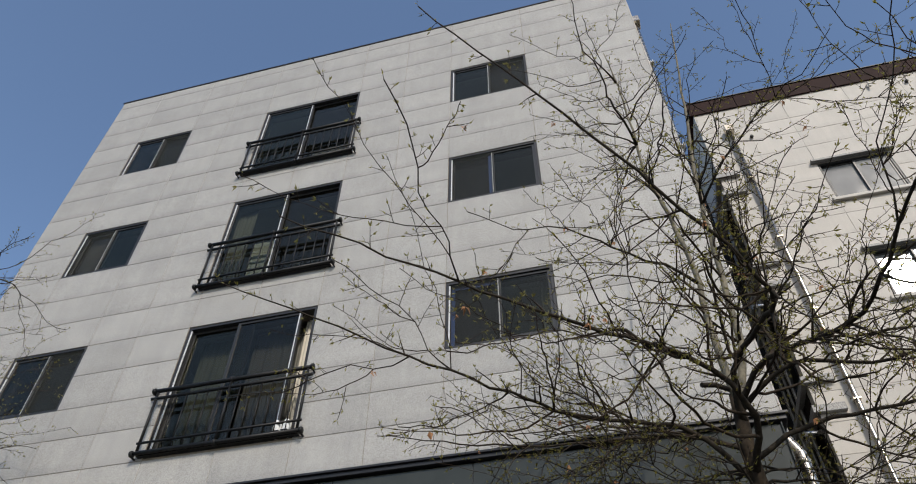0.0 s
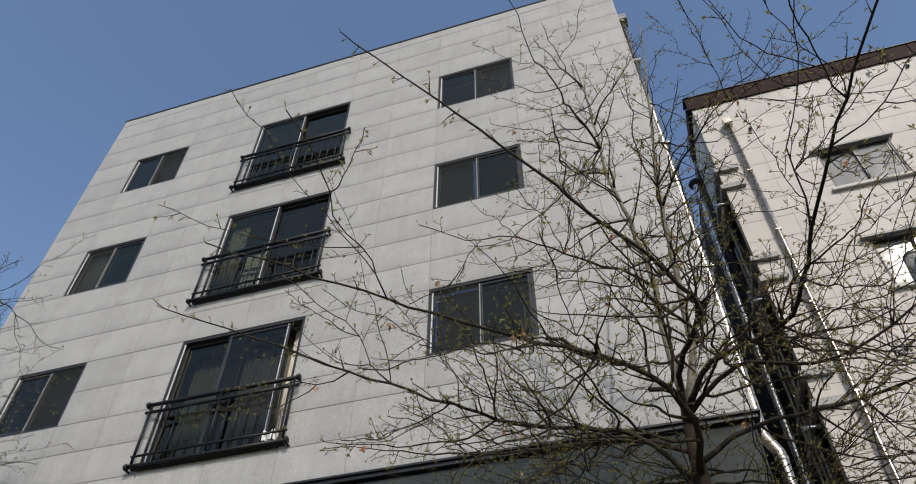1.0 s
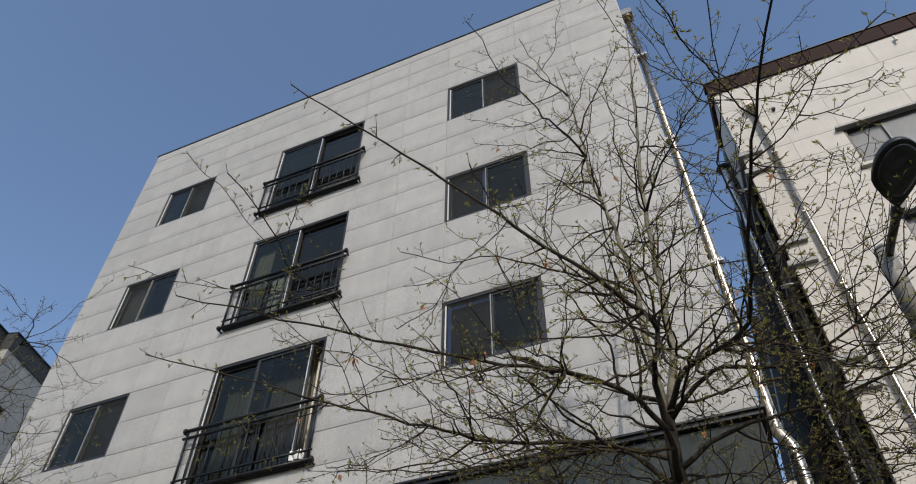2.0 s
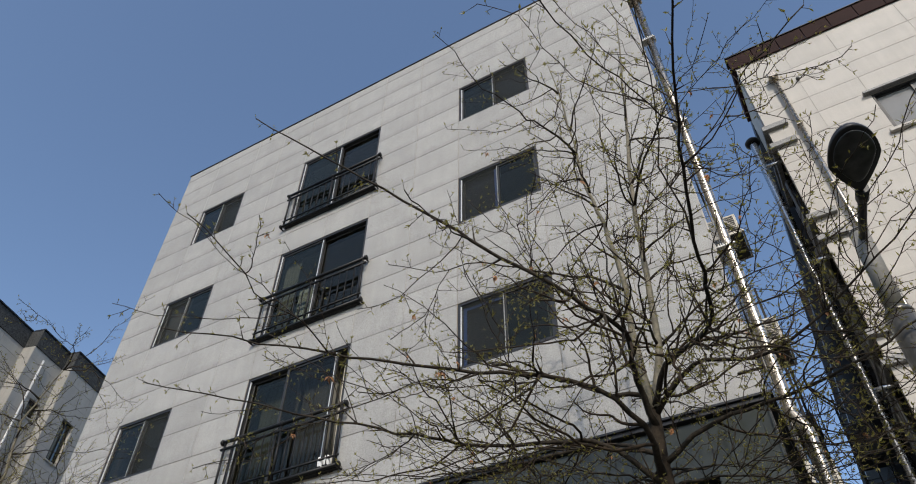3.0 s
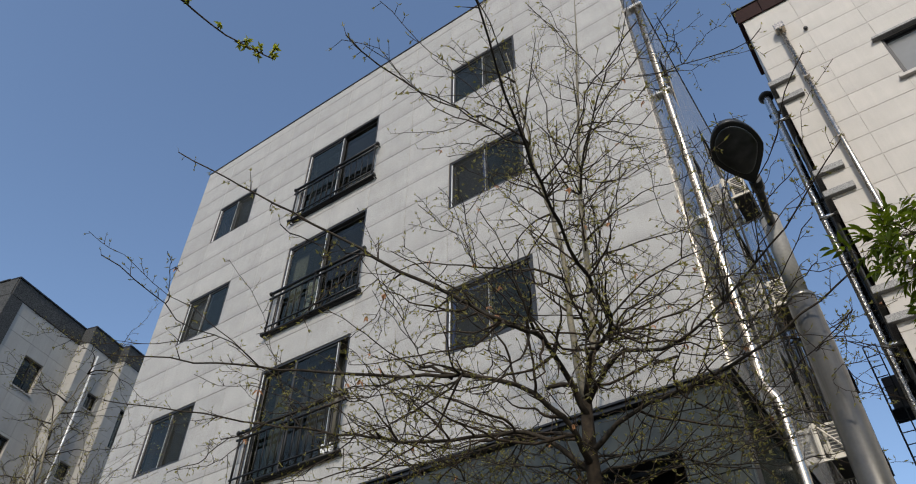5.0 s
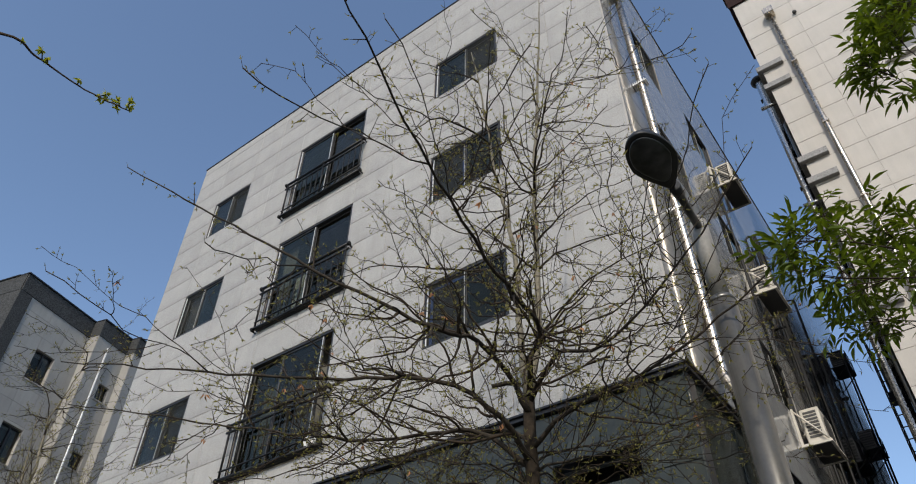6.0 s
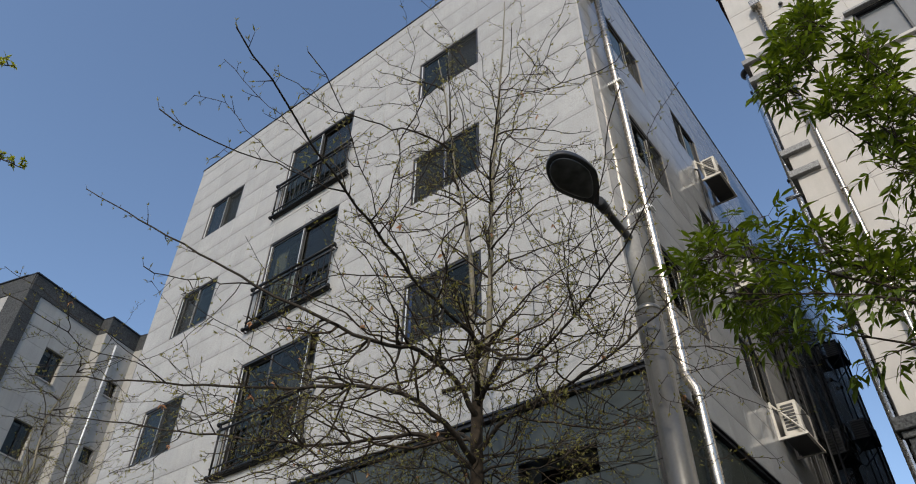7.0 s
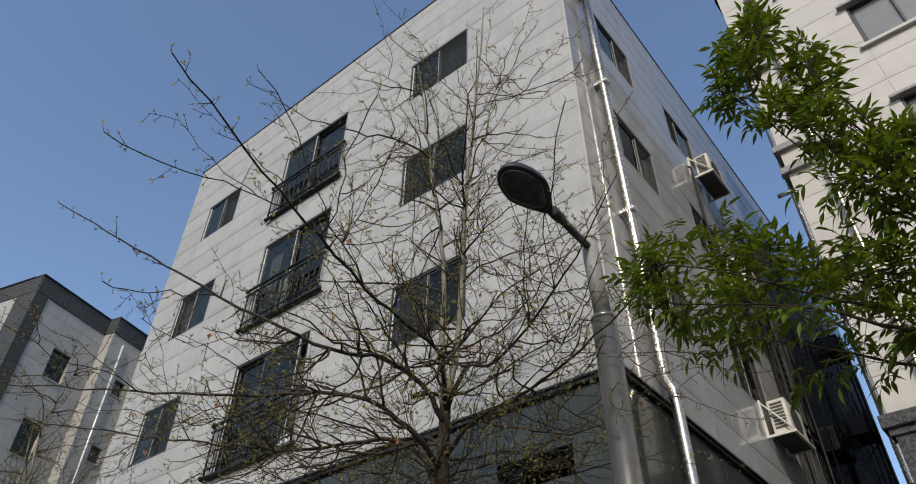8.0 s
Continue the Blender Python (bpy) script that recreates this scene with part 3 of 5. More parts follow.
# ---- downpipe on the side wall ----
def clip_band(x, y, z, wall_x, parent):
    bm = bmesh.new()
    for k in range(7):
        box(bm, wall_x + 0.012 + k * 0.032, wall_x + 0.026 + k * 0.032, y - 0.085, y + 0.085, z - 0.034, z + 0.034, 0.004)
    box(bm, wall_x - 0.002, wall_x + 0.24, y - 0.066, y + 0.066, z - 0.012, z + 0.012)
    part("clamp", bm, M_BRIGHT, parent, "ribbed metal pipe clamp")


pipe = tagged(empty("downpipe", (0, 0, 0)), "shiny stainless steel rainwater pipe clamped to a wall", "drainpipe")
PX, PR = X1 + 0.135, 0.066


def pipe_y(z):
    """The pipe leans a little away from the street corner towards its foot."""
    return 0.62 + (15.4 - z) * 0.030


bend = [(PX, pipe_y(z), z) for z in (15.35, 12.0, 8.0, 5.86)]
bend += [(PX + dx, 0.89 - dx * 0.3, z) for dx, z in ((0.006, 5.78), (0.05, 5.67), (0.095, 5.56), (0.10, 5.47), (0.10, 3.0), (0.10, 0.0))]
rod("pipe", bend, PR, M_STEEL, pipe, sides=20)
for z in (13.8, 11.18, 8.38):
    clip_band(PX, pipe_y(z), z, X1, pipe)
for z in (12.2, 9.6, 6.9, 5.86, 5.47, 4.2):
    off = 0.10 if z < 5.5 else 0.0
    bm = lathe([(PR + 0.001, -0.03), (PR + 0.006, -0.025), (PR + 0.006, 0.025), (PR + 0.001, 0.03)], 20)
    bmesh.ops.translate(bm, vec=(PX + off, pipe_y(z) if z > 5.5 else 0.86, z), verts=bm.verts)
    part("coupling", bm, M_STEEL, pipe, smooth=True)
PY = pipe_y(15.4)
part("hopper", one_box(X1, X1 + 0.25, PY - 0.12, PY + 0.12, 15.33, 15.55, 0.01), M_STEEL, pipe, "square metal rain hopper")

# ---- cooling units on brackets ----
def cooling_unit():
    """A split-type outdoor unit on a steel bracket; origin at the lower near corner on the wall, wall at x = 0."""
    u = empty("cooling_unit")
    d0, d1, w, h = 0.10, 0.40, 0.80, 0.60
    part("casing", one_box(d0, d1, 0.0, w, 0.0, h, 0.015), M_AC, u, "cream painted metal casing")
    for k in range(8):
        part("louvre", one_box(d0 + 0.05, d1 - 0.05, -0.010, -0.001, 0.10 + k * 0.058, 0.135 + k * 0.058), M_ACDARK, u)
    bm = lathe([(0.0, 0.0), (0.22, 0.0), (0.24, 0.012), (0.0, 0.02)][1:], 24)
    bmesh.ops.transform(bm, matrix=pose(d1, w * 0.45, h * 0.5, 0, 90, 0), verts=bm.verts)
    part("fan_grille", bm, M_ACDARK, u)
    return tagged(u, "cream outdoor cooling unit on a steel bracket", "outdoor unit", "cooling units on the side wall")


def unit_bracket():
    b = empty("unit_bracket")
    for y in (-0.08, 0.80):
        part("arm", one_box(0.0, 0.46, y, y + 0.035, -0.045, -0.004), M_AC, b)
        part("post", one_box(0.0, 0.035, y, y + 0.035, -0.004, 0.62), M_AC, b)
        rod("brace", [(0.02, y + 0.018, 0.58), (0.44, y + 0.018, -0.01)], 0.016, M_AC, b, sides=6)
    part("rail", one_box(0.42, 0.46, -0.044, 0.80, -0.043, -0.006), M_AC, b)
    part("tray", one_box(0.09, 0.415, -0.03, 0.80, -0.03, -0.006), M_ACDARK, b)
    return tagged(b, "cream steel wall bracket with a diagonal brace", "bracket", "unit brackets")


cu, ub = cooling_unit(), unit_bracket()
cu.location = ub.location = (X1, 5.05, 12.42)
for z in (9.60, 6.62):
    copy_thing(cu, pose(X1, 5.12, z))
    copy_thing(ub, pose(X1, 5.12, z))
for x, y, z0, z1, r in ((X1 + 0.06, 4.85, 7.35, 12.6, 0.022), (X1 + 0.08, 7.0, 0.0, 12.4, 0.03), (X1 + 0.10, 7.6, 0.0, 10.2, 0.025), (X1 + 0.06, 8.6, 0.0, 9.6, 0.03)):
    c = rod("conduit", [(x, y, z0), (x, y, (z0 + z1) / 2), (x, y, z1), (X1, y, z1 + 0.06)], r, M_RAIL)
    tagged(c, "slim metal conduit running up the side wall", "pipe", "side wall conduits")

def service_rack():
    """A small black steel rack on two arms; wall at x = 0."""
    k = empty("service_rack")
    for y in (0.0, 0.75):
        rod("arm", [(0.0, y, 0.0), (0.5, y, 0.0)], 0.018, M_RAIL, k, sides=6)
        rod("brace", [(0.0, y, -0.4), (0.46, y, -0.01)], 0.014, M_RAIL, k, sides=6)
        rod("post", [(0.48, y, 0.0), (0.48, y, 0.42)], 0.014, M_RAIL, k, sides=6)
    for z in (0.0, 0.21, 0.42):
        rod("bar", [(0.48, 0.0, z), (0.48, 0.75, z)], 0.012, M_RAIL, k, sides=6)
    part("tray", one_box(0.03, 0.47, 0.02, 0.73, -0.012, 0.0), M_RAIL, k)
    return tagged(k, "black steel service rack fixed to a wall", "rack", "service racks")


rk = service_rack()
rk.location = (X1, 8.3, 7.45)
for y, z in ((12.6, 9.4),):
    copy_thing(rk, pose(X1, y, z))
for y, z0, z1 in ((6.6, 0.0, 11.8), (8.0, 0.0, 12.8), (14.6, 0.0, 13.4)):
    c = rod("cable", [(X1 + 0.05, y, z0), (X1 + 0.07, y + 0.03, (z0 + z1) / 2), (X1 + 0.05, y, z1)], 0.02, M_RAIL, sides=6)
    tagged(c, "black cable running up a polished stone wall", "cable", "side wall cables")
for y, z in ((7.0, 7.7), (7.3, 7.5)):
    c = rod("conduit", [(X1 + 0.03, y - 0.5, z), (X1 + 0.09, y, z), (X1 + 0.09, y + 1.4, z)], 0.035, M_RAIL)
    tagged(c, "black pipe crossing the side wall", "pipe", "side wall conduits")

# a dark unit and stand-off posts at the far end of the side wall
far_unit = tagged(empty("outdoor_unit", (X1, 12.65, 9.43)), "dark outdoor cooling unit on a black rack", "outdoor unit")
part("casing", one_box(0.06, 0.40, 0.05, 0.70, 0.0, 0.52, 0.012), M_ACDARK, far_unit)
for k in range(7):
    part("louvre", one_box(0.09, 0.37, 0.036, 0.048, 0.07 + k * 0.06, 0.10 + k * 0.06), M_RAIL, far_unit)
copy_thing(far_unit, pose(X1, 13.2, 12.05))
copy_thing(rk, pose(X1, 13.15, 12.03))
copy_thing(far_unit, pose(X1, 8.35, 7.47))
for x, y, z1 in ((X1 + 0.42, 13.6, 12.6), (X1 + 0.40, 13.05, 12.4), (X1 + 0.30, 8.1, 11.2), (X1 + 0.22, 7.75, 9.6), (X1 + 0.34, 9.3, 10.4)):
    c = rod("post", [(x, y, 0.0), (x, y, z1 / 2), (x, y, z1), (X1, y, z1 + 0.05)], 0.026, M_RAIL, sides=8)
    tagged(c, "black steel post standing off the side wall", "post", "side wall posts")


def cable_ladder():
    """Two rails with close rungs, standing off a wall at x = 0."""
    k = empty("cable_ladder")
    for y in (0.0, 0.26):
        part("rail", one_box(0.20, 0.25, y, y + 0.02, 0.0, 4.6), M_RAIL, k)
    for j in range(30):
        part("rung", one_box(0.205, 0.245, 0.021, 0.259, 0.08 + j * 0.152, 0.11 + j * 0.152), M_RAIL, k)
    for z in (0.3, 2.3, 4.3):
        part("arm", one_box(0.0, 0.199, 0.12, 0.15, z, z + 0.03), M_RAIL, k)
    return tagged(k, "black steel cable ladder fixed to the side wall", "cable ladder", "cable ladders")


cl_ = cable_ladder()
cl_.location = (X1, 6.35, 7.3)
copy_thing(cl_, pose(X1, 9.6, 5.9))
for y, z in ((7.0, 8.57), (7.5, 8.53), (12.4, 11.0), (13.8, 11.4)):
    bm = lathe([(0.03, 0.0), (0.055, 0.015), (0.06, 0.05), (0.035, 0.085), (0.01, 0.095)], 12)
    bmesh.ops.transform(bm, matrix=pose(X1 + 0.008, y, z, 0, 90, 0), verts=bm.verts)
    tagged(part("wall_vent", bm, M_ACDARK, smooth=True), "small round dark vent cap on polished granite", "vent", "side wall vents")

# ---- neighbouring building ----
NX, NY, NTOP, NX1 = 5.39, 4.96, 17.84, 16.5
N_ROWS = [6.41 + 0.615 * k for k in range(18)] + [NTOP]
N_COLS = [NX, 6.51, 7.57, 9.11, 10.39, 11.63, 12.86, 14.09, 15.33, NX1]
N_OPEN = [(7.57, 9.11, z, z + 1.27) for z in (13.64, 10.71, 7.76)]
neigh = tagged(empty("neighbouring_building", (0, 0, 0)), "beige stone apartment building with a brown metal roof edge", "building")
nf = part("front_wall", wall_mesh([NX + 0.02, NX1], [6.41, NTOP], N_OPEN, 0.28), M_NJOINT, neigh, "beige stone front wall")
nf.location = (0, NY + 0.008, 0)
SIDE_N = [(-(NY + 1.9), -(NY + 0.34), a, b) for a, b in ((12.11, 14.36), (9.16, 11.43), (6.51, 8.46))]
# Alley shade in the colour; unseen length to y = 44 blocks reflected sky.
ns = part("side_wall", wall_mesh([-44.0, -(NY + 0.31)], [0.0, 14.98], SIDE_N, 0.28), M_SHADESTONE, neigh, "stone side wall with alley shade in its near-black colour")
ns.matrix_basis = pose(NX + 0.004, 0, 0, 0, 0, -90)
nu = part("upper_side_wall", wall_mesh([-(NY + 1.95), -(NY + 0.31)], [14.984, NTOP], [], 0.28), M_NSTONE, neigh, "shaded beige stone wall")
nu.matrix_basis = pose(NX + 0.004, 0, 0, 0, 0, -90)
# Same near-black shade colour, so the polished wall mirrors dark here.
nr = part("rear_side_wall", wall_mesh([-44.0, -(NY + 1.954)], [14.984, NTOP], [], 0.28), M_SHADESTONE, neigh, "upper flank wall darkened by shade in its colour")
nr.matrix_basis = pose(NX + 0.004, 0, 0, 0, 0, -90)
for a, b, c, d in SIDE_N:
    # The recess's inner shade, painted as a black sheet.
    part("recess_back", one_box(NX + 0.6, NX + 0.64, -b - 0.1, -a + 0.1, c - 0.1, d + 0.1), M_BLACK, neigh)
    part("recess_frame", one_box(NX + 0.05, NX + 0.12, -b + 0.02, -b + 0.10, c, d), M_FRAME, neigh)
    part("recess_frame", one_box(NX + 0.05, NX + 0.12, -a - 0.72, -a - 0.64, c, d), M_FRAME, neigh)
part("rear_block", one_box(NX + 0.7, NX1, NY + 0.35, 44.0, 0.0, NTOP - 0.02), M_PLASTER, neigh)
# Added block, out of view: stops sky showing in the polished wall.
part("rear_tower", one_box(NX + 0.01, NX1, 19.5, 44.0, NTOP + 0.46, 21.5), M_SHADESTONE, neigh, "added unseen block that keeps sky out of a reflection")
for z in (15.05, 14.42, 12.05, 11.46, 9.11, 8.5):
    bm = one_box(NX - 0.10, NX + 0.46, NY - 0.10, NY + 0.02, z - 0.075, z + 0.075, 0.008)
    box(bm, NX - 0.10, NX + 0.0, NY + 0.021, NY + 1.95, z - 0.075, z + 0.075, 0.008)
    part("corner_slab", bm, M_SLAB, neigh, "speckled grey granite slab")
for z in (14.16, 11.18, 8.22):
    rod("drain_stub", [(NX - 0.34, NY + 0.22, z), (NX - 0.15, NY + 0.22, z), (NX + 0.02, NY + 0.22, z)], 0.045, M_DUCT, neigh, "short steel drain stub", 12)
# brown metal fascia in folded trays
for k in range(18):
    x = NX - 0.10 + 0.62 * k
    part("fascia_tray", one_box(x + 0.006, x + 0.614, NY - 0.05, NY - 0.010, NTOP - 0.11, NTOP + 0.41, 0.008), M_BROWN, neigh, "brown sheet metal tray")
bm = bmesh.new()
box(bm, NX - 0.13, NX1, NY - 0.08, NY + 0.3, NTOP + 0.411, NTOP + 0.45, 0.008)
part("fascia_return", one_box(NX - 0.09, NX + 0.3, NY + 0.301, NY + 1.9, NTOP + 0.002, NTOP + 0.41, 0.008), M_BROWN, neigh, "brown sheet metal return")
box(bm, NX + 0.006, NX + 0.3, NY + 1.91, 44.0, NTOP + 0.002, NTOP + 0.45, 0.008)
part("roof_edge", bm, M_BLACK, neigh, "dark metal roof edge")
for a, b, c, d in N_OPEN:
    w = sliding_window("window", b - a, d - c, rng, [M_FROSTED, M_FROSTED], left_front=False, bright=False, parent=neigh, screen=False)
    w.location = (a, NY, c)
    tagged(w, "sliding window with pale blinds behind the glass")
    part("blind", one_box(a + 0.02, b - 0.02, NY + 0.145, NY + 0.15, c + 0.02, d - 0.02), M_CLOTH, neigh, "pale window blind")
    part("lintel", one_box(a - 0.14, b + 0.10, NY - 0.12, NY + 0.0, d + 0.004, d + 0.075, 0.008), M_SLAB, neigh)
    part("sill", one_box(a - 0.12, b + 0.10, NY - 0.09, NY + 0.0, c - 0.095, c - 0.004, 0.008), M_NSTONE, neigh)
bm = bmesh.new()
box(bm, NX - 0.12, NX1, NY - 0.10, NY + 0.27, 6.19, 6.40, 0.015)
box(bm, NX - 0.06, NX1, NY - 0.04, NY + 0.27, 6.08, 6.189, 0.01)
box(bm, NX, NX1, NY, NY + 0.27, 0.0, 6.079)
part("base_course", bm, M_DARKGRANITE, neigh, "dark granite base course")
np_ = tagged(empty("downpipe", (0, 0, 0)), "shiny steel rainwater pipe below a square hopper on a beige wall", "drainpipe")
QX, QY = 6.04, NY - 0.12
rod("pipe", [(QX, QY, 16.66), (QX, QY, 12.0), (QX, QY, 6.72), (QX - 0.05, QY - 0.08, 6.46), (QX - 0.05, QY - 0.08, 0.0)], 0.05, M_STEEL, np_, sides=18)
part("hopper", one_box(QX - 0.11, QX + 0.11, NY - 0.235, NY - 0.024, 16.58, 16.8, 0.012), M_STEEL, np_, "square metal rain hopper")
for z in (14.71, 12.66, 10.61, 8.56):
    part("clamp", one_box(QX - 0.065, QX + 0.065, QY - 0.062, NY - 0.022, z - 0.015, z + 0.015, 0.004), M_STEEL, np_)
for x, z in ((6.51, 16.37), (10.54, 17.35)):
    bm = lathe([(0.045, 0.0), (0.05, 0.02), (0.04, 0.05), (0.02, 0.06)], 14)
    bmesh.ops.transform(bm, matrix=pose(x, NY - 0.022, z, 90, 0, 0), verts=bm.verts)
    tagged(part("wall_vent", bm, M_ACDARK, smooth=True), "small round dark vent cap in a beige wall", "vent", "wall vents")
bm = lathe([(0.022, 0.0), (0.03, 0.006), (0.03, 0.19), (0.024, 0.20)], 14)
box(bm, -0.012, 0.012, 0.02, 0.07, 0.06, 0.12)
bmesh.ops.transform(bm, matrix=pose(9.7, NY - 0.085, 17.38), verts=bm.verts)
tagged(part("wall_lamp", bm, M_AC), "small pale wall fitting under a roof edge", "wall fitting")

# spiral duct beside the neighbour
duct = tagged(empty("spiral_duct", (0, 0, 0)), "galvanised spiral exhaust duct with a black cap beside a wall", "duct")
t = Tubes()
pts, rad = [], []
DX, DY, DR = 5.17, 6.93, 0.098
for k in range(200):
    pts.append(Vector((DX, DY, 17.0 - 0.055 * k)))
    rad.append(DR + (0.0018 if k % 2 else 0.0))
t.tube(pts, rad, 18)
t.make("pipe", M_DUCT, duct, "ribbed galvanised pipe", smooth=False)
bm = lathe([(0.11, 0.0), (0.19, 0.01), (0.195, 0.06), (0.16, 0.12), (0.03, 0.15)], 22)
bmesh.ops.translate(bm, vec=(DX, DY, 17.0), verts=bm.verts)
part("cap", bm, M_BLACK, duct, "black rain cap", True)
for z in (16.3, 13.1, 9.7):
    part("bracket", one_box(DX - 0.13, NX + 0.0, DY - 0.05, DY + 0.05, z - 0.03, z + 0.03, 0.006), M_DARKGRANITE, duct)
for y, z1, r in ((5.75, 14.0, 0.04), (6.1, 13.5, 0.035), (6.5, 12.5, 0.04)):
    c = rod("conduit", [(NX - 0.05, y, 0.0), (NX - 0.05, y, 7.0), (NX - 0.05, y, z1), (NX, y, z1 + 0.08)], r, M_POLE)
    tagged(c, "grey pipe running up a shaded side wall", "pipe", "neighbour's pipes")



def service_cage():
    """A tall black steel cage on the neighbour's flank: corner posts, rungs on each side, dark mesh panels behind."""
    k = empty("service_cage", (NX, 12.9, 0))
    for x, y in ((-0.72, 0.0), (-0.72, 0.85), (-0.40, 0.0), (-0.03, 0.0), (-0.03, 0.85)):
        part("post", one_box(x, x + 0.035, y, y + 0.035, 0.0, 12.75), M_RAIL, k)
    for j in range(40):
        z = 0.25 + j * 0.32
        part("rung", one_box(-0.685, -0.405, 0.006, 0.026, z, z + 0.022), M_RAIL, k)
        part("rung", one_box(-0.715, -0.695, 0.036, 0.849, z, z + 0.022), M_RAIL, k)
    for z in (3.0, 5.6, 8.2, 10.8):
        part("shelf", one_box(-0.68, -0.031, 0.04, 0.84, z, z + 0.04), M_RAIL, k)
    for z in (5.64, 8.24, 10.84):
        part("casing", one_box(-0.62, -0.08, 0.10, 0.78, z + 0.002, z + 0.95, 0.012), M_ACDARK, k)
    return tagged(k, "tall black steel service cage on a shaded flank wall", "service cage")


service_cage()

# ---- far building on the other flank, turned 15 degrees ----
far = tagged(empty("stepped_building", (-18.65, 0.35, 0), 105), "white stone building with dark granite edges and stepped bays", "building")
# its own frame: x runs along the flank away from the street, y points into the building
HT = 17.5
STEPS = ((-0.27, 3.0, 0.0), (3.0, 4.48, -0.5), (4.48, 7.4, -0.9))
H_OPEN = {0: [(1.50, 2.30, 14.08, 15.22), (1.52, 2.32, 11.24, 12.46), (1.52, 2.32, 8.4, 9.55)], 1: [(0.78, 1.28, 14.50, 15.12), (0.78, 1.28, 11.86, 12.46), (0.80, 1.30, 9.2, 9.7)],
          2: [(0.62, 1.20, 13.5, 15.05), (0.62, 1.20, 10.6, 12.15)]}
for k, (u0, u1, d) in enumerate(STEPS):
    ops = H_OPEN[k]
    w = part("flank_wall", wall_mesh([0.0, u1 - u0], [0.0, HT - 0.05], ops, 0.3), M_NJOINT, far)
    w.location = (u0, d + 0.022, 0)
    rows = [7.6 + 0.62 * j for j in range(16)]
    cols = [0.0, u1 - u0] if u1 - u0 < 2 else ([0.50, 1.50, 2.31, u1 - u0] if k == 0 else [0.0, 1.45, u1 - u0])
    top_band = HT - 0.75
    clad(w, cols, [z for z in rows if z < top_band - 0.1] + [top_band], ops, M_HSTONE)
    part("top_band", one_box(u0 + 0.001, u1 - 0.001, d - 0.03, d + 0.02, top_band + 0.004, HT - 0.06, 0.006), M_DARKGRANITE, far, "dark granite band")
    part("coping", one_box(u0 - 0.04, u1 + 0.02, d - 0.07, d + 0.4, HT - 0.058, HT, 0.006), M_BLACK, far)
    for a, b, c, e in ops:
        part("window_frame", one_box(u0 + a + 0.003, u0 + b - 0.003, d + 0.09, d + 0.13, c + 0.003, c + 0.05), M_FRAME, far)
        part("window_frame", one_box(u0 + (a + b) / 2 - 0.02, u0 + (a + b) / 2 + 0.02, d + 0.09, d + 0.13, c + 0.051, e - 0.051), M_FRAME, far)
        part("window_frame", one_box(u0 + a + 0.003, u0 + b - 0.003, d + 0.09, d + 0.13, e - 0.05, e - 0.003), M_FRAME, far)
        pane = part("pane", one_box(u0 + a + 0.003, u0 + b - 0.003, d + 0.135, d + 0.141, c + 0.003, e - 0.003), G_BLUE, far)
        pane.visible_shadow = False
        # Black sheet behind the glass in place of a dark room's shade.
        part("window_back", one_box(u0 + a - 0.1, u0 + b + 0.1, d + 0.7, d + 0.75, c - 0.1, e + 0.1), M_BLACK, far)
        part("sill", one_box(u0 + a - 0.04, u0 + b + 0.04, d - 0.035, d + 0.0, c - 0.06, c - 0.004, 0.005), M_HSTONE, far)
    if k:
        back = STEPS[k - 1][2]
        # the face of the step that looks to the street
        for z0, z1 in zip([z for z in rows if z < top_band - 0.1], [z for z in rows if z < top_band - 0.1][1:] + [top_band]):
            part("stone_panel", one_box(u0 - 0.022, u0 - 0.001, d + 0.002, back - 0.001, z0 + 0.003, z1 - 0.003, 0.003), M_HSTONE, far)
        part("top_band", one_box(u0 - 0.03, u0 - 0.001, d - 0.03, back - 0.032, top_band + 0.004, HT - 0.06, 0.006), M_DARKGRANITE, far)
part("corner_pier", one_box(-0.30, 0.22, -0.03, 0.02, 0.0, HT - 0.76, 0.006), M_DARKGRANITE, far, "dark granite corner pier")
hf = part("street_wall", wall_mesh([-12.0, 0.0], [0.0, HT - 0.05], [(-3.6, -2.6, 13.9, 15.3)], 0.3), M_NJOINT, far)
hf.matrix_basis = pose(-0.248, 0.0, 0, 0, 0, -90)
clad(hf, [-12.0, -9.6, -8.0, -6.4, -4.8, -3.6, -2.6, -1.0], [7.6 + 0.62 * j for j in range(15)] + [HT - 0.75], [(-3.6, -2.6, 13.9, 15.3)], M_HSTONE)
part("top_band", one_box(-0.30, -0.25, 0.021, 12.0, HT - 0.746, HT - 0.06, 0.006), M_DARKGRANITE, far)
part("coping", one_box(-0.34, 0.13, 0.401, 12.0, HT - 0.058, HT, 0.006), M_BLACK, far)
part("corner_pier", one_box(-0.30, -0.25, 0.021, 1.0, 0.0, HT - 0.76, 0.006), M_DARKGRANITE, far)
part("core", one_box(0.9, 7.3, 1.2, 11.9, 0.0, HT - 0.3), M_PLASTER, far)
hp = rod("downpipe", [(-0.9, 0, 16.45), (-0.9, 0, 12), (-0.9, 0, 0)], 0.034, M_BRIGHT)
hp.matrix_world = far.matrix_world @ pose(3.50 + 0.9, -0.58, 0)
tagged(hp, "thin pale rainwater pipe on a white stone bay", "drainpipe")

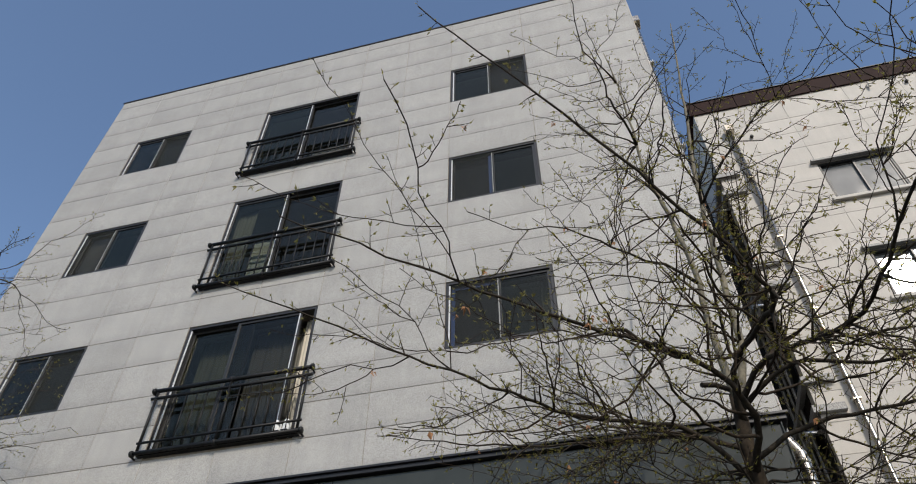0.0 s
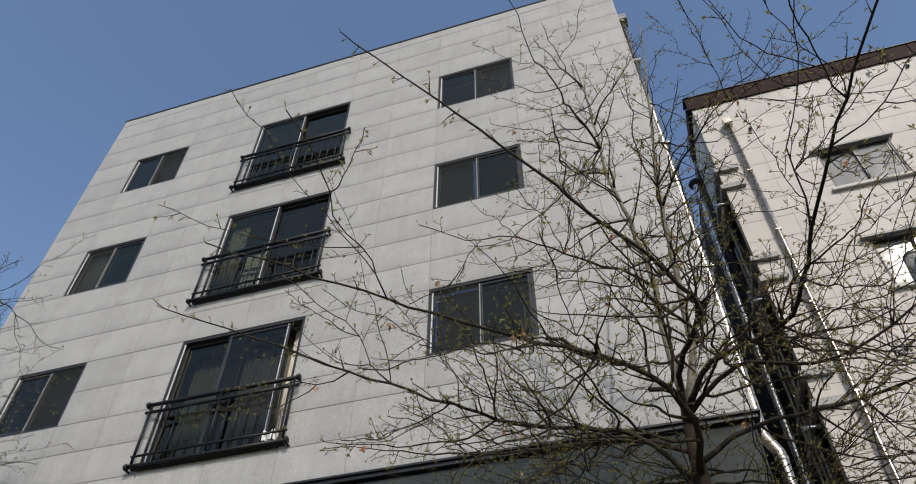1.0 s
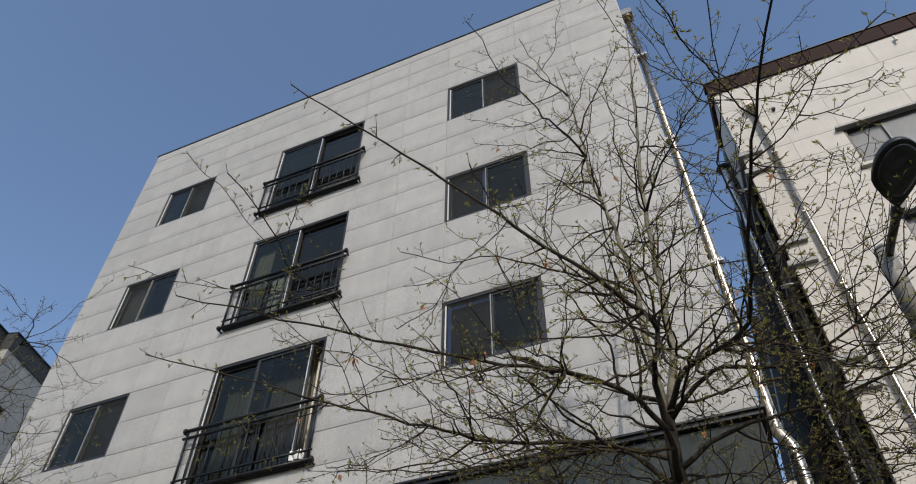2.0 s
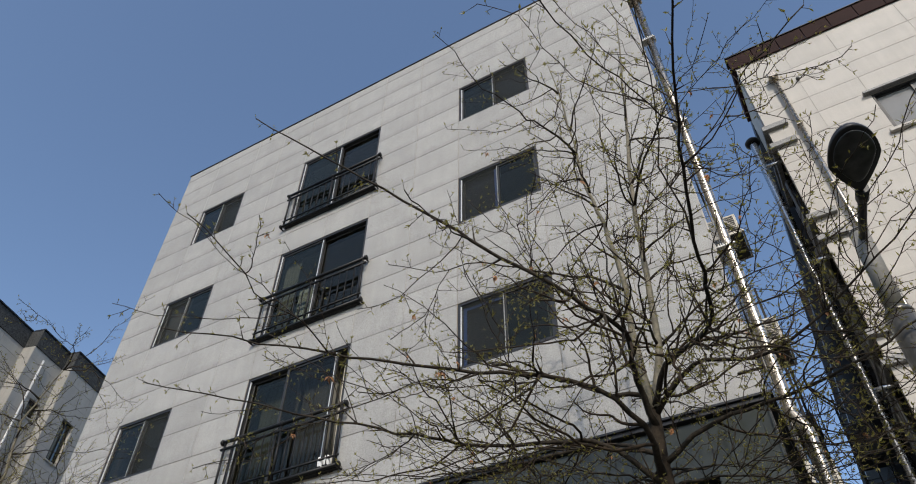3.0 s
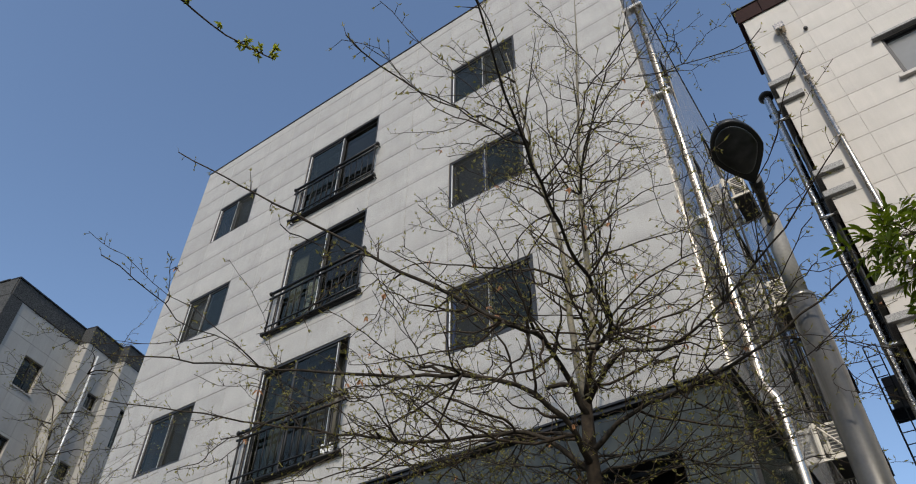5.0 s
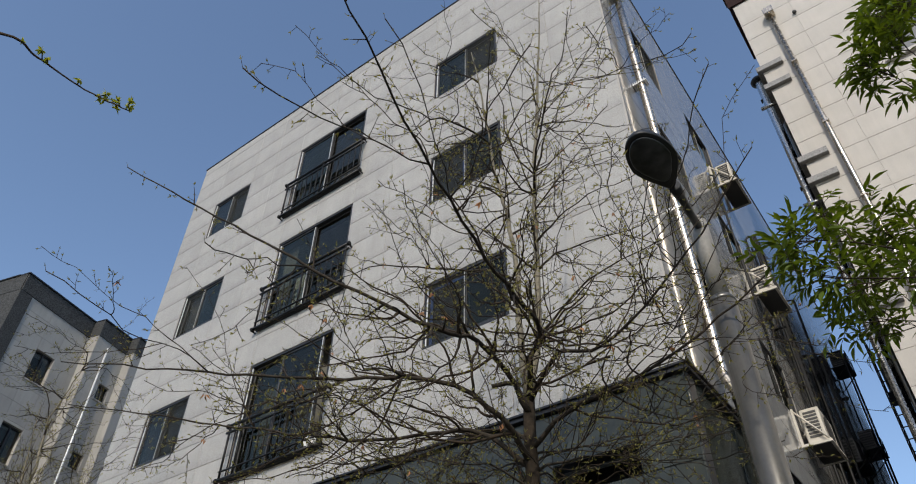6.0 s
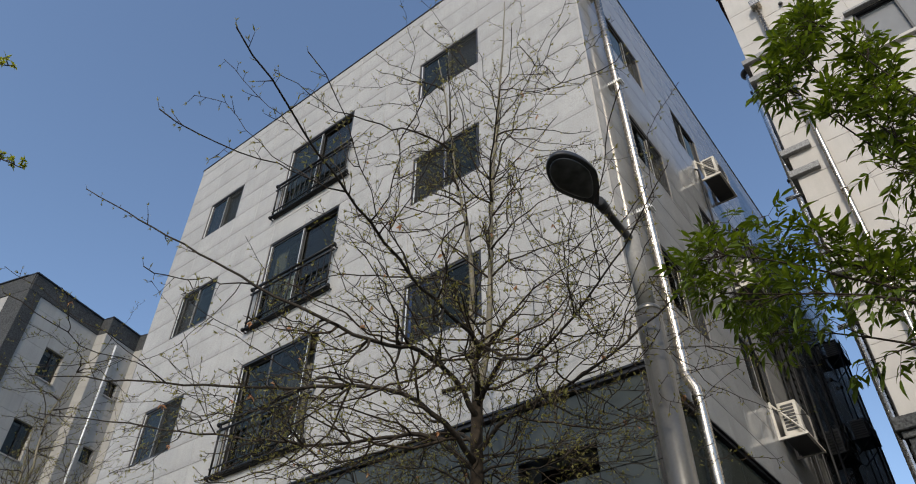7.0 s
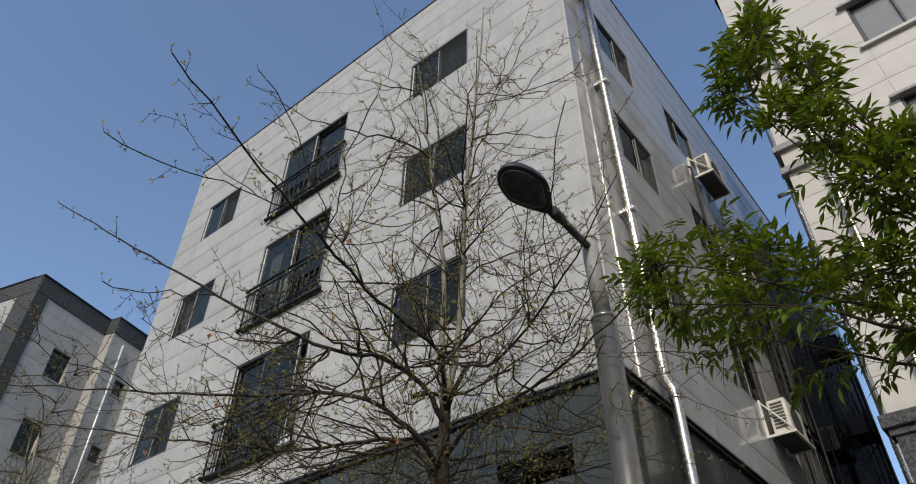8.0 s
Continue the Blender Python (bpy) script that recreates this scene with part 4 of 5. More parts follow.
# ---- street lamp ----
lamp = tagged(empty("street_lamp", (4.69, -2.30, 0)), "grey steel street lamp with a dark oval head", "street lamp")
rod("pole", [(0, 0, 0), (0, -0.01, 2.3), (0, -0.04, 4.50)], 0.091, M_POLE, lamp, sides=28)
bm = lathe([(0.093, -0.02), (0.095, 0.0), (0.088, 0.02), (0.066, 0.04)], 28)
bmesh.ops.translate(bm, vec=(0, -0.04, 4.50), verts=bm.verts)
part("shoulder", bm, M_POLE, lamp, smooth=True)
rod("upper_pole", [(0, -0.04, 4.51), (0.008, -0.10, 4.9), (0.015, -0.14, 5.17)], 0.064, M_POLETOP, lamp, "matt grey upper pole", 24)
bm = lathe([(0.066, 0.0), (0.066, 0.02), (0.05, 0.04), (0.01, 0.05)], 24)
bmesh.ops.translate(bm, vec=(0.015, -0.14, 5.165), verts=bm.verts)
part("pole_cap", bm, M_POLE, lamp, smooth=True)
rod("arm", [(0.02, -0.17, 5.10), (0.035, -0.40, 5.075), (0.055, -0.62, 5.05), (0.06, -0.72, 5.04)], 0.030, M_LAMPHEAD, lamp, "dark painted arm", 14)
rod("collar", [(0.055, -0.62, 5.05), (0.062, -0.74, 5.035)], 0.042, M_LAMPHEAD, lamp, sides=16)
bm = bmesh.new()
bmesh.ops.create_uvsphere(bm, u_segments=36, v_segments=20, radius=1)
for v in bm.verts:
    y = v.co.y
    width = 0.150 * (1 - 0.62 * max(0.0, y) ** 1.2)
    height = 0.125 if v.co.z > 0 else 0.034
    v.co = Vector((v.co.x * width + 0.052, y * 0.29 - 1.03, v.co.z * height * (1 - 0.4 * max(0, y)) + 5.02))
part("head", bm, M_LAMPHEAD, lamp, "dark oval lamp casing", True)
bm = bmesh.new()
bmesh.ops.create_uvsphere(bm, u_segments=28, v_segments=12, radius=1)
for v in bm.verts:
    v.co = Vector((v.co.x * 0.124 * (1 - 0.4 * max(0.0, v.co.y)) + 0.052, v.co.y * 0.225 - 1.07, v.co.z * 0.020 + 4.996))
part("lens", bm, surface("lamp_glass", (0.045, 0.046, 0.043), 0.3, fine=14, coarse=9, amount=0.5, stain=0.4), lamp, "dark glass lens", True)
bm = lathe([(0.158, -0.012), (0.164, -0.008), (0.164, 0.008), (0.158, 0.012)], 36)
bmesh.ops.transform(bm, matrix=Matrix.Translation((0, -1.03, 5.02)) @ Matrix.Diagonal((0.94, 1.78, 1, 1)), verts=bm.verts)
for v in bm.verts:
    y = (v.co.y + 1.03) / 0.29
    v.co.x *= 1 - 0.62 * max(0.0, min(1.0, y)) ** 1.2
    v.co.x += 0.052
part("rim", bm, M_LAMPHEAD, lamp, smooth=True)


# ---- bare trees ----
UP = Vector((0, 0, 1))


def limb_curve(p0, p3, sag, rng, n=22, wiggle=0.07, dip=0.03):
    """A limb that leaves the stem, dips or arches by sag, and lifts towards its tip, with small kinks."""
    p0, p3 = Vector(p0), Vector(p3)
    d = p3 - p0
    flat = Vector((d.x, d.y, 0))
    L = d.length
    p1 = p0 + flat * 0.30 + UP * (d.z * 0.30 + sag * L)
    p2 = p0 + flat * 0.72 + UP * (d.z * 0.72 - dip * L - 0.3 * sag * L)
    out = []
    seed = Vector((rng.uniform(0, 90), rng.uniform(0, 90), rng.uniform(0, 90)))
    for i in range(n + 1):
        t = i / n
        p = p0 * (1 - t) ** 3 + p1 * 3 * t * (1 - t) ** 2 + p2 * 3 * t * t * (1 - t) + p3 * t ** 3
        hold = math.sin(math.pi * t) ** 0.7 if 0 < t < 1 else 0.0
        w = noise.noise_vector(seed + Vector((t * 3.0, 0, 0))) * wiggle * 1.4 * L + noise.noise_vector(seed + Vector((0, t * 9.0, 0))) * 0.026 * L ** 0.5
        out.append(p + w * hold)
    return out


def grow_twig(tw, bud, base, direction, length, r, rng, depth, spur_gap, bud_size, lift=0.35):
    """A slender twig that bends upward, with short spurs and opening buds, and side twigs of its own."""
    n = max(4, int(length / 0.09))
    pts, p, d = [base], base.copy(), direction.normalized()
    bend = Vector((rng.uniform(-1, 1), rng.uniform(-1, 1), rng.uniform(-0.2, 1) * lift * 2)) * 0.09
    for k in range(n):
        d = (d + bend * 0.55 + Vector((rng.uniform(-1, 1), rng.uniform(-1, 1), rng.uniform(-1, 1))) * 0.07).normalized()
        p = p + d * length / n
        pts.append(p.copy())
    tw.tube(pts, [max(0.0020, r * (1 - 0.75 * k / n)) for k in range(n + 1)], 5 if r > 0.006 else 4, caps=False)
    k = 1
    gap = spur_gap * n / length
    pos = rng.uniform(0.6, 1.4) * gap
    flip = 1
    while pos < n:
        i = int(pos)
        q = pts[i].lerp(pts[min(i + 1, n)], pos - i)
        a = (pts[min(i + 1, n)] - pts[i]).normalized() if i < n else d
        side = a.cross(Vector((rng.uniform(-1, 1), rng.uniform(-1, 1), rng.uniform(-1, 1)))).normalized()
        if depth > 0 and length > 0.35 and rng.random() < 0.30:
            grow_twig(tw, bud, q, a * 0.65 + side * 0.75 + UP * 0.08, length * rng.uniform(0.25, 0.5), r * 0.6, rng, depth - 1, spur_gap, bud_size, lift)
        else:
            spur(tw, bud, q, a, side * flip, rng, bud_size)
        flip = -flip
        pos += gap * rng.uniform(0.6, 1.5)
    spur(tw, bud, pts[-1], d, d, rng, bud_size * 1.15)


def spur(tw, bud, q, a, side, rng, bud_size):
    ln = rng.uniform(0.012, 0.05)
    tip = q + (a * 0.5 + side).normalized() * ln
    tw.tube([q, tip], [0.0018, 0.0016], 3, caps=False)
    way = (tip - q).normalized()
    for _ in range(rng.choice((2, 3, 3, 4))):
        dirn = (way + Vector((rng.uniform(-1, 1), rng.uniform(-1, 1), rng.uniform(-0.6, 1))) * 0.8)
        bud.blade(tip, dirn, Vector((rng.uniform(-1, 1), rng.uniform(-1, 1), rng.uniform(-1, 1))), bud_size * rng.uniform(0.6, 1.4), bud_size * rng.uniform(0.22, 0.38))


def bare_tree(name, base, trunk_pts, limbs, stems, seed, label, density=1.0, bud_material=None, bud_size=0.028, dead=0, spur_gap=0.043, r_trunk=0.060, depth=1):
    """A street tree in bud: trunk, pale upright stems, spreading limbs that spring from one another, twigs, buds."""
    rng = random.Random(seed)
    tree = tagged(empty(name, base), label, "tree", "street trees")
    off = Vector(base)
    t = Tubes()
    pts = [Vector(p) - off for p in trunk_pts]
    t.tube(pts, [r_trunk * (1.25 - 0.45 * k / (len(pts) - 1)) for k in range(len(pts))], 12)
    t.make("trunk", M_TRUNK, tree, "dark brown bark")
    tw, bud = Tubes(), Tubes()

    def dress(path, r0, r1, from_s, gap, lmin, lmax):
        total = sum((b - a).length for a, b in zip(path, path[1:]))
        s = from_s * total + rng.uniform(0, gap)
        while s < total:
            run = 0
            for a, b in zip(path, path[1:]):
                seg = (b - a).length
                if run + seg >= s:
                    q, ax = a.lerp(b, (s - run) / seg), (b - a).normalized()
                    break
                run += seg
            side = ax.cross(Vector((rng.uniform(-1, 1), rng.uniform(-1, 1), rng.uniform(-1, 1)))).normalized()
            u = s / total
            ln = rng.uniform(lmin, lmax) * (1.2 - 0.95 * u)
            grow_twig(tw, bud, q, ax * 0.55 + side * 0.9 + UP * 0.08, ln, max(0.0028, (r0 + (r1 - r0) * u) * 0.42), rng, depth, spur_gap, bud_size)
            s += gap * rng.uniform(0.6, 1.5)

    # every place where a limb can spring: position, direction, radius, way from the trunk, generation
    nodes = []
    for line, r in stems:
        path = [Vector(p) - off for p in line]
        for p, q in zip(path, path[1:]):
            for k in range(3):
                c = p.lerp(q, k / 3)
                nodes.append((c, None, r * 0.8, 0.25 * (c.z - path[0].z), 0))

    def grow_limb(path, r, way, generation):
        n = len(path) - 1
        radii = [max(0.0036, r * 0.88 * (1 - 0.87 * (k / n) ** 0.5)) for k in range(n + 1)]
        lt = Tubes()
        lt.tube(path, radii, 8)
        lt.make("limb", M_BARK, tree)
        run = way
        for k in range(1, n):
            run += (path[k] - path[k - 1]).length
            if 0.10 * n < k < 0.74 * n:
                nodes.append((path[k], (path[k + 1] - path[k - 1]).normalized(), radii[k], run, generation))
        dress(path, r, r * 0.2, 0.12, 0.26 / density, 0.06, 0.34)
        total = (path[-1] - path[0]).length
        for _ in range(int(total * 2.6 * density)):
            k = rng.randint(int(n * 0.08), int(n * (0.48 if total > 3.0 else 0.6)))
            ax = (path[k + 1] - path[k]).normalized()
            out = ax.cross(Vector((rng.uniform(-1, 1), rng.uniform(-1, 1), rng.uniform(-1, 1)))).normalized()
            out.z *= 0.75
            reach = rng.uniform(0.4, 1.5) * (1.15 - 0.85 * k / n)
            end = path[k] + (ax * 0.75 + out * 0.75 + UP * 0.12).normalized() * reach
            sub = spring(path[k], ax * 0.35 + out, end, 12)
            rs = max(0.0040, radii[k] * 0.62)
            m = len(sub) - 1
            tw.tube(sub, [max(0.0021, rs * (1 - 0.75 * q / m)) for q in range(m + 1)], 6, caps=False)
            dress(sub, rs, rs * 0.3, 0.10, 0.24 / density, 0.05, 0.24)
            stud(sub, 0.25)
        stud(path, 0.38)
        spur(tw, bud, path[-1], (path[-1] - path[-2]).normalized(), UP, rng, bud_size)

    def stud(path, start):
        """Short budding spurs at even steps along the outer part of a bough."""
        n = len(path) - 1
        for k in range(int(n * start), n):
            seg = path[k + 1] - path[k]
            for j in range(max(1, int(seg.length / 0.08))):
                q = path[k].lerp(path[k + 1], rng.random())
                side = seg.cross(Vector((rng.uniform(-1, 1), rng.uniform(-1, 1), rng.uniform(-1, 1)))).normalized()
                spur(tw, bud, q, seg.normalized(), side, rng, bud_size)

    def spring(p0, way, tip, n):
        """A bough that leaves along way, swings round to its tip, lifts at the end, and kinks at its old buds."""
        d = tip - p0
        L = d.length
        flat = Vector((d.x, d.y, d.z * 0.4)).normalized()
        p1 = p0 + way.normalized() * 0.34 * L
        p2 = tip - (flat * 0.30 + UP * rng.uniform(0.0, 0.10)) * L
        seed = Vector((rng.uniform(0, 90), rng.uniform(0, 90), rng.uniform(0, 90)))
        line = []
        for i in range(n + 1):
            t = i / n
            p = p0 * (1 - t) ** 3 + p1 * 3 * t * (1 - t) ** 2 + p2 * 3 * t * t * (1 - t) + tip * t ** 3
            hold = math.sin(math.pi * t) ** 0.7 if 0 < t < 1 else 0.0
            w = noise.noise_vector(seed + Vector((t * 2.6, 0, 0))) * 0.085 * L + noise.noise_vector(seed + Vector((0, t * (4 + 2.5 * L), 0))) * 0.042 * L ** 0.5
            line.append(p + w * hold)
        return line

    for z0, tip, r, *via in limbs:
        goal = Vector(tip) - off
        i = min(range(len(pts)), key=lambda k: abs(pts[k].z + off.z - z0))
        root = (Vector((pts[i].x, pts[i].y, min(z0, pts[-1].z))), None, r_trunk, 0.0, 0)
        best, cost = root, (root[0] - goal).length
        if not via:
            for nd in nodes:
                d = goal - nd[0]
                if d.length < 0.7 or nd[4] > 2:
                    continue
                if nd[1] and not 0.30 < nd[1].dot(d.normalized()) < 0.985:
                    continue
                if d.z > 2.2 * Vector((d.x, d.y)).length and nd[1]:
                    continue
                c = d.length + 0.45 * nd[3] + rng.uniform(0.0, 0.35)
                if c < cost:
                    best, cost = nd, c
        p0, tangent, rp, way, generation = best
        d = goal - p0
        if tangent is None:
            tangent = (Vector((d.x, d.y, 0)).normalized() + UP * rng.uniform(0.3, 1.0)).normalized()
        else:
            tangent = (tangent * 0.5 + (d.normalized() - tangent * tangent.dot(d.normalized())) * 1.1).normalized()
        if via:
            knots = [p0] + [Vector(v) - off for v in via] + [goal]
            ends = [knots[0] * 2 - knots[1]] + knots + [knots[-1] * 2 - knots[-2]]
            path = []
            for e, f, g, h in zip(ends, ends[1:], ends[2:], ends[3:]):
                steps = max(3, int((g - f).length / 0.14))
                for k in range(steps):
                    u = k / steps
                    path.append((f * 2 + (g - e) * u + (e * 2 - f * 5 + g * 4 - h) * u * u + (f * 3 - e - g * 3 + h) * u ** 3) * 0.5
                                + Vector((rng.uniform(-1, 1), rng.uniform(-1, 1), rng.uniform(-1, 1))) * (0.012 if path else 0))
            path.append(goal)
        else:
            path = spring(p0, tangent, goal, max(10, int(d.length / 0.15)))
        grow_limb(path, min(r, rp * 0.86), way, generation + 1)
    for line, r in stems:
        path = [Vector(p) - off for p in line]
        fine = []
        for a, b in zip(path, path[1:]):
            fine += [a.lerp(b, k / 4) + Vector((rng.uniform(-1, 1), rng.uniform(-1, 1), 0)) * 0.012 for k in range(4)]
        fine.append(path[-1])
        st = Tubes()
        n = len(fine) - 1
        st.tube(fine, [max(0.004, r * (1 - 0.85 * k / n)) for k in range(n + 1)], 9)
        st.make("stem", M_BARKPALE, tree, "pale olive upright stem")
        dress(fine, r, r * 0.15, 0.12, 0.32 / density, 0.35, 0.95)
    tagged(tw.make("fine_branching", M_TWIG, tree), kind="stuff")
    tagged(bud.make("bud_growth", bud_material or M_BUD, tree, "small opening olive-green buds", smooth=False), kind="stuff")
    if dead:
        dl = Tubes()
        for _ in range(dead):
            q = rng.choice(tw.v) + Vector((0, 0, -0.02))
            for _ in range(3):
                dl.blade(q, Vector((rng.uniform(-1, 1), rng.uniform(-1, 1), -1)), Vector((rng.uniform(-1, 1), rng.uniform(-1, 1), 0.2)), rng.uniform(0.03, 0.06), rng.uniform(0.012, 0.025), 0.5)
        tagged(dl.make("dry_foliage", M_DEADLEAF, tree, "few withered brown leaves", smooth=False), kind="stuff")
    return tree


TX, TY = 2.87, -1.98
# limbs: height on the trunk, tip, radius, and the knees of the thickest ones
MAIN_LIMBS = [
    (4.50, (4.17, -5.64, 4.56), 0.034, (3.14, -2.33, 4.66), (3.56, -2.90, 4.43), (3.66, -3.40, 4.36), (3.80, -4.30, 4.44)),
    (4.35, (1.27, -5.13, 5.62), 0.036, (2.88, -2.30, 4.60), (3.02, -2.92, 4.52), (3.02, -3.46, 4.34), (2.45, -4.15, 4.70)),
    (3.95, (0.38, -4.67, 4.42), 0.036, (2.90, -2.44, 4.13), (2.55, -2.85, 4.38), (1.75, -3.50, 4.36)),
    (4.45, (5.30, -3.10, 5.00), 0.030, (3.30, -2.22, 4.66), (3.85, -2.55, 4.36), (4.55, -2.75, 4.60)),
    (3.90, (-0.21, -4.26, 4.43), 0.032, (2.45, -2.20, 4.25), (1.60, -2.75, 4.20)),
    (4.05, (5.60, -2.60, 4.70), 0.030, (3.35, -2.10, 4.22), (4.30, -2.40, 4.20)),
    (4.15, (0.00, -1.96, 4.70), 0.028, (2.35, -1.85, 4.42), (1.30, -2.05, 4.36)),
    (5.20, (1.20, -5.30, 4.50), 0.026), (4.40, (3.52, -5.60, 4.47), 0.026), (4.95, (3.88, -5.05, 5.30), 0.024), (4.55, (4.62, -4.67, 4.83), 0.024),
    (4.25, (2.48, -4.96, 4.33), 0.024), (5.05, (0.15, -3.53, 5.24), 0.024), (4.15, (0.61, -2.40, 4.62), 0.020), (4.50, (4.46, -2.35, 4.54), 0.020),
    (4.60, (4.36, -4.18, 5.13), 0.022), (5.30, (2.20, -4.32, 7.30), 0.020), (5.60, (2.29, -3.13, 8.57), 0.018), (5.20, (4.36, -3.40, 7.15), 0.020),
    (5.70, (4.15, -1.55, 7.60), 0.016), (5.40, (3.62, -3.78, 7.37), 0.020), (4.40, (5.30, -3.70, 5.20), 0.024), (4.20, (5.10, -1.20, 4.60), 0.022),
    (4.15, (1.20, -1.10, 4.50), 0.020), (4.10, (1.40, -3.80, 4.10), 0.020), (3.95, (3.10, -4.30, 4.05), 0.020), (3.90, (0.60, -3.10, 4.00), 0.022),
    (4.00, (4.60, -3.20, 4.15), 0.022), (5.05, (5.20, -3.10, 6.40), 0.020), (3.80, (2.10, -3.90, 3.85), 0.018), (3.85, (4.10, -1.30, 3.95), 0.018),
    (4.65, (1.10, -3.20, 5.90), 0.020), (4.75, (4.75, -2.10, 5.60), 0.018), (3.70, (1.00, -2.00, 4.10), 0.020), (5.90, (3.35, -3.10, 8.10), 0.016),
    (5.60, (4.70, -2.90, 7.60), 0.016), (4.70, (4.60, -3.70, 6.30), 0.020), (4.05, (4.90, -2.20, 4.35), 0.020), (3.75, (1.20, -4.10, 3.75), 0.020),
    (3.85, (3.90, -3.90, 3.85), 0.018), (4.20, (-0.60, -3.30, 4.30), 0.024), (4.10, (0.30, -0.90, 4.30), 0.018), (3.65, (4.60, -1.70, 3.85), 0.018),
    (4.60, (0.90, -2.80, 5.40), 0.018), (4.60, (5.00, -2.70, 5.30), 0.018), (5.60, (1.60, -1.60, 6.60), 0.016), (6.20, (4.20, -2.40, 7.00), 0.014),
    (6.60, (1.90, -2.60, 7.60), 0.014), (5.50, (4.30, -1.70, 6.10), 0.016), (6.90, (2.10, -1.50, 8.00), 0.012), (7.20, (3.90, -1.60, 8.40), 0.012),
]
MAIN_LIMBS += [(3.70, (4.30, -3.20, 3.78), 0.016), (3.60, (4.60, -2.40, 3.66), 0.016), (3.60, (4.00, -3.55, 3.62), 0.014), (3.75, (4.95, -2.90, 3.95), 0.016),
               (3.50, (3.90, -2.90, 3.48), 0.014), (3.55, (4.35, -2.75, 3.45), 0.014), (3.60, (2.00, -3.00, 3.60), 0.014)]
crown = random.Random(3)
for lo, hi, near, wide, count in ((3.50, 4.20, 0.9, 2.3, 44), (4.1, 5.2, 1.2, 2.4, 30), (5.2, 6.6, 0.8, 1.7, 18), (6.6, 9.0, 0.5, 1.1, 12)):
    for k in range(count):
        a = 2 * math.pi * (k + crown.uniform(-0.4, 0.4)) / count
        reach, z = crown.uniform(near, wide), crown.uniform(lo, hi)
        MAIN_LIMBS.append((min(z - 0.1, 4.6), (TX + reach * math.cos(a), TY + min(reach, 1.6) * math.sin(a) - 0.3, z), crown.uniform(0.012, 0.020)))
MAIN_STEMS = [
    ([(2.90, -2.02, 4.50), (2.87, -2.04, 5.1), (2.90, -2.06, 5.7), (2.83, -2.08, 6.6), (2.72, -2.12, 7.3), (2.70, -2.3, 8.4), (2.62, -2.4, 9.3)], 0.036),
    ([(2.93, -2.02, 4.50), (3.06, -2.04, 5.03), (3.12, -2.05, 6.08), (3.17, -2.06, 7.0), (3.30, -2.10, 8.0), (3.45, -2.15, 9.2), (3.55, -2.2, 10.0)], 0.036),
]
main_tree = bare_tree("bare_tree", (TX, TY, 0), [(2.86, -1.96, 0), (2.87, -1.97, 1.5), (2.86, -1.98, 3.0), (2.88, -1.98, 3.6), (2.87, -1.98, 4.1), (2.90, -2.0, 4.6)], MAIN_LIMBS, MAIN_STEMS, 11,
          "street tree in early spring with dark limbs and opening buds", dead=58)

for pts, r in (([(2.86, -2.05, 4.62), (2.76, -2.12, 4.63), (2.655, -2.19, 4.60)], 0.020), ([(2.30, -3.02, 4.38), (2.16, -3.10, 4.50), (2.05, -3.10, 4.53)], 0.013), ([(3.60, -2.30, 4.42), (3.76, -2.22, 4.47)], 0.011)):
    rod("cut_stub", [Vector(p) - Vector((TX, TY, 0)) for p in pts], r, M_BARK, main_tree, "sawn-off dark stub", 9)

SX, SY = -6.0, -2.05
r2 = random.Random(5)
limbs2 = []
for k in range(40):
    a = 2 * math.pi * (k * 0.382 + r2.uniform(-0.1, 0.1))
    reach, z0 = r2.uniform(0.8, 1.9), 4.4 + 2.5 * k / 40
    limbs2.append((z0, (SX + reach * math.cos(a), SY + reach * math.sin(a), z0 + r2.uniform(0.3, 1.3)), r2.uniform(0.012, 0.020)))
bare_tree("bare_tree", (SX, SY, 0), [(SX, SY, 0), (SX, SY, 2), (SX + 0.02, SY, 4.2), (SX + 0.03, SY, 5.3)], limbs2,
          [([(SX + 0.03, SY, 5.2), (SX + 0.05, SY, 6.2), (SX - 0.08, SY - 0.05, 7.0), (SX + 0.15, SY - 0.03, 7.5), (SX + 0.38, SY, 7.95)], 0.026),
           ([(SX + 0.03, SY, 5.0), (SX - 0.42, SY + 0.05, 6.2), (SX - 0.75, SY, 7.5)], 0.024)], 23,
          "bare street tree with pale olive buds beside a building")

# a tree behind the path, of which two twigs with young leaves hang into view
GX, GY = 1.3, -8.6
young = bare_tree("budding_tree", (GX, GY, 0), [(GX, GY, 0), (GX, GY, 1.5), (GX, GY, 3.0), (GX, GY - 0.02, 3.6)],
                  [(3.2, (0.2, -10.2, 4.6), 0.03), (3.4, (2.6, -10.4, 4.9), 0.03), (3.5, (-0.6, -8.6, 5.2), 0.03)], [], 31,
                  "street tree with fresh yellow-green leaves on thin twigs", density=0.4, bud_material=M_YOUNG, bud_size=0.03)


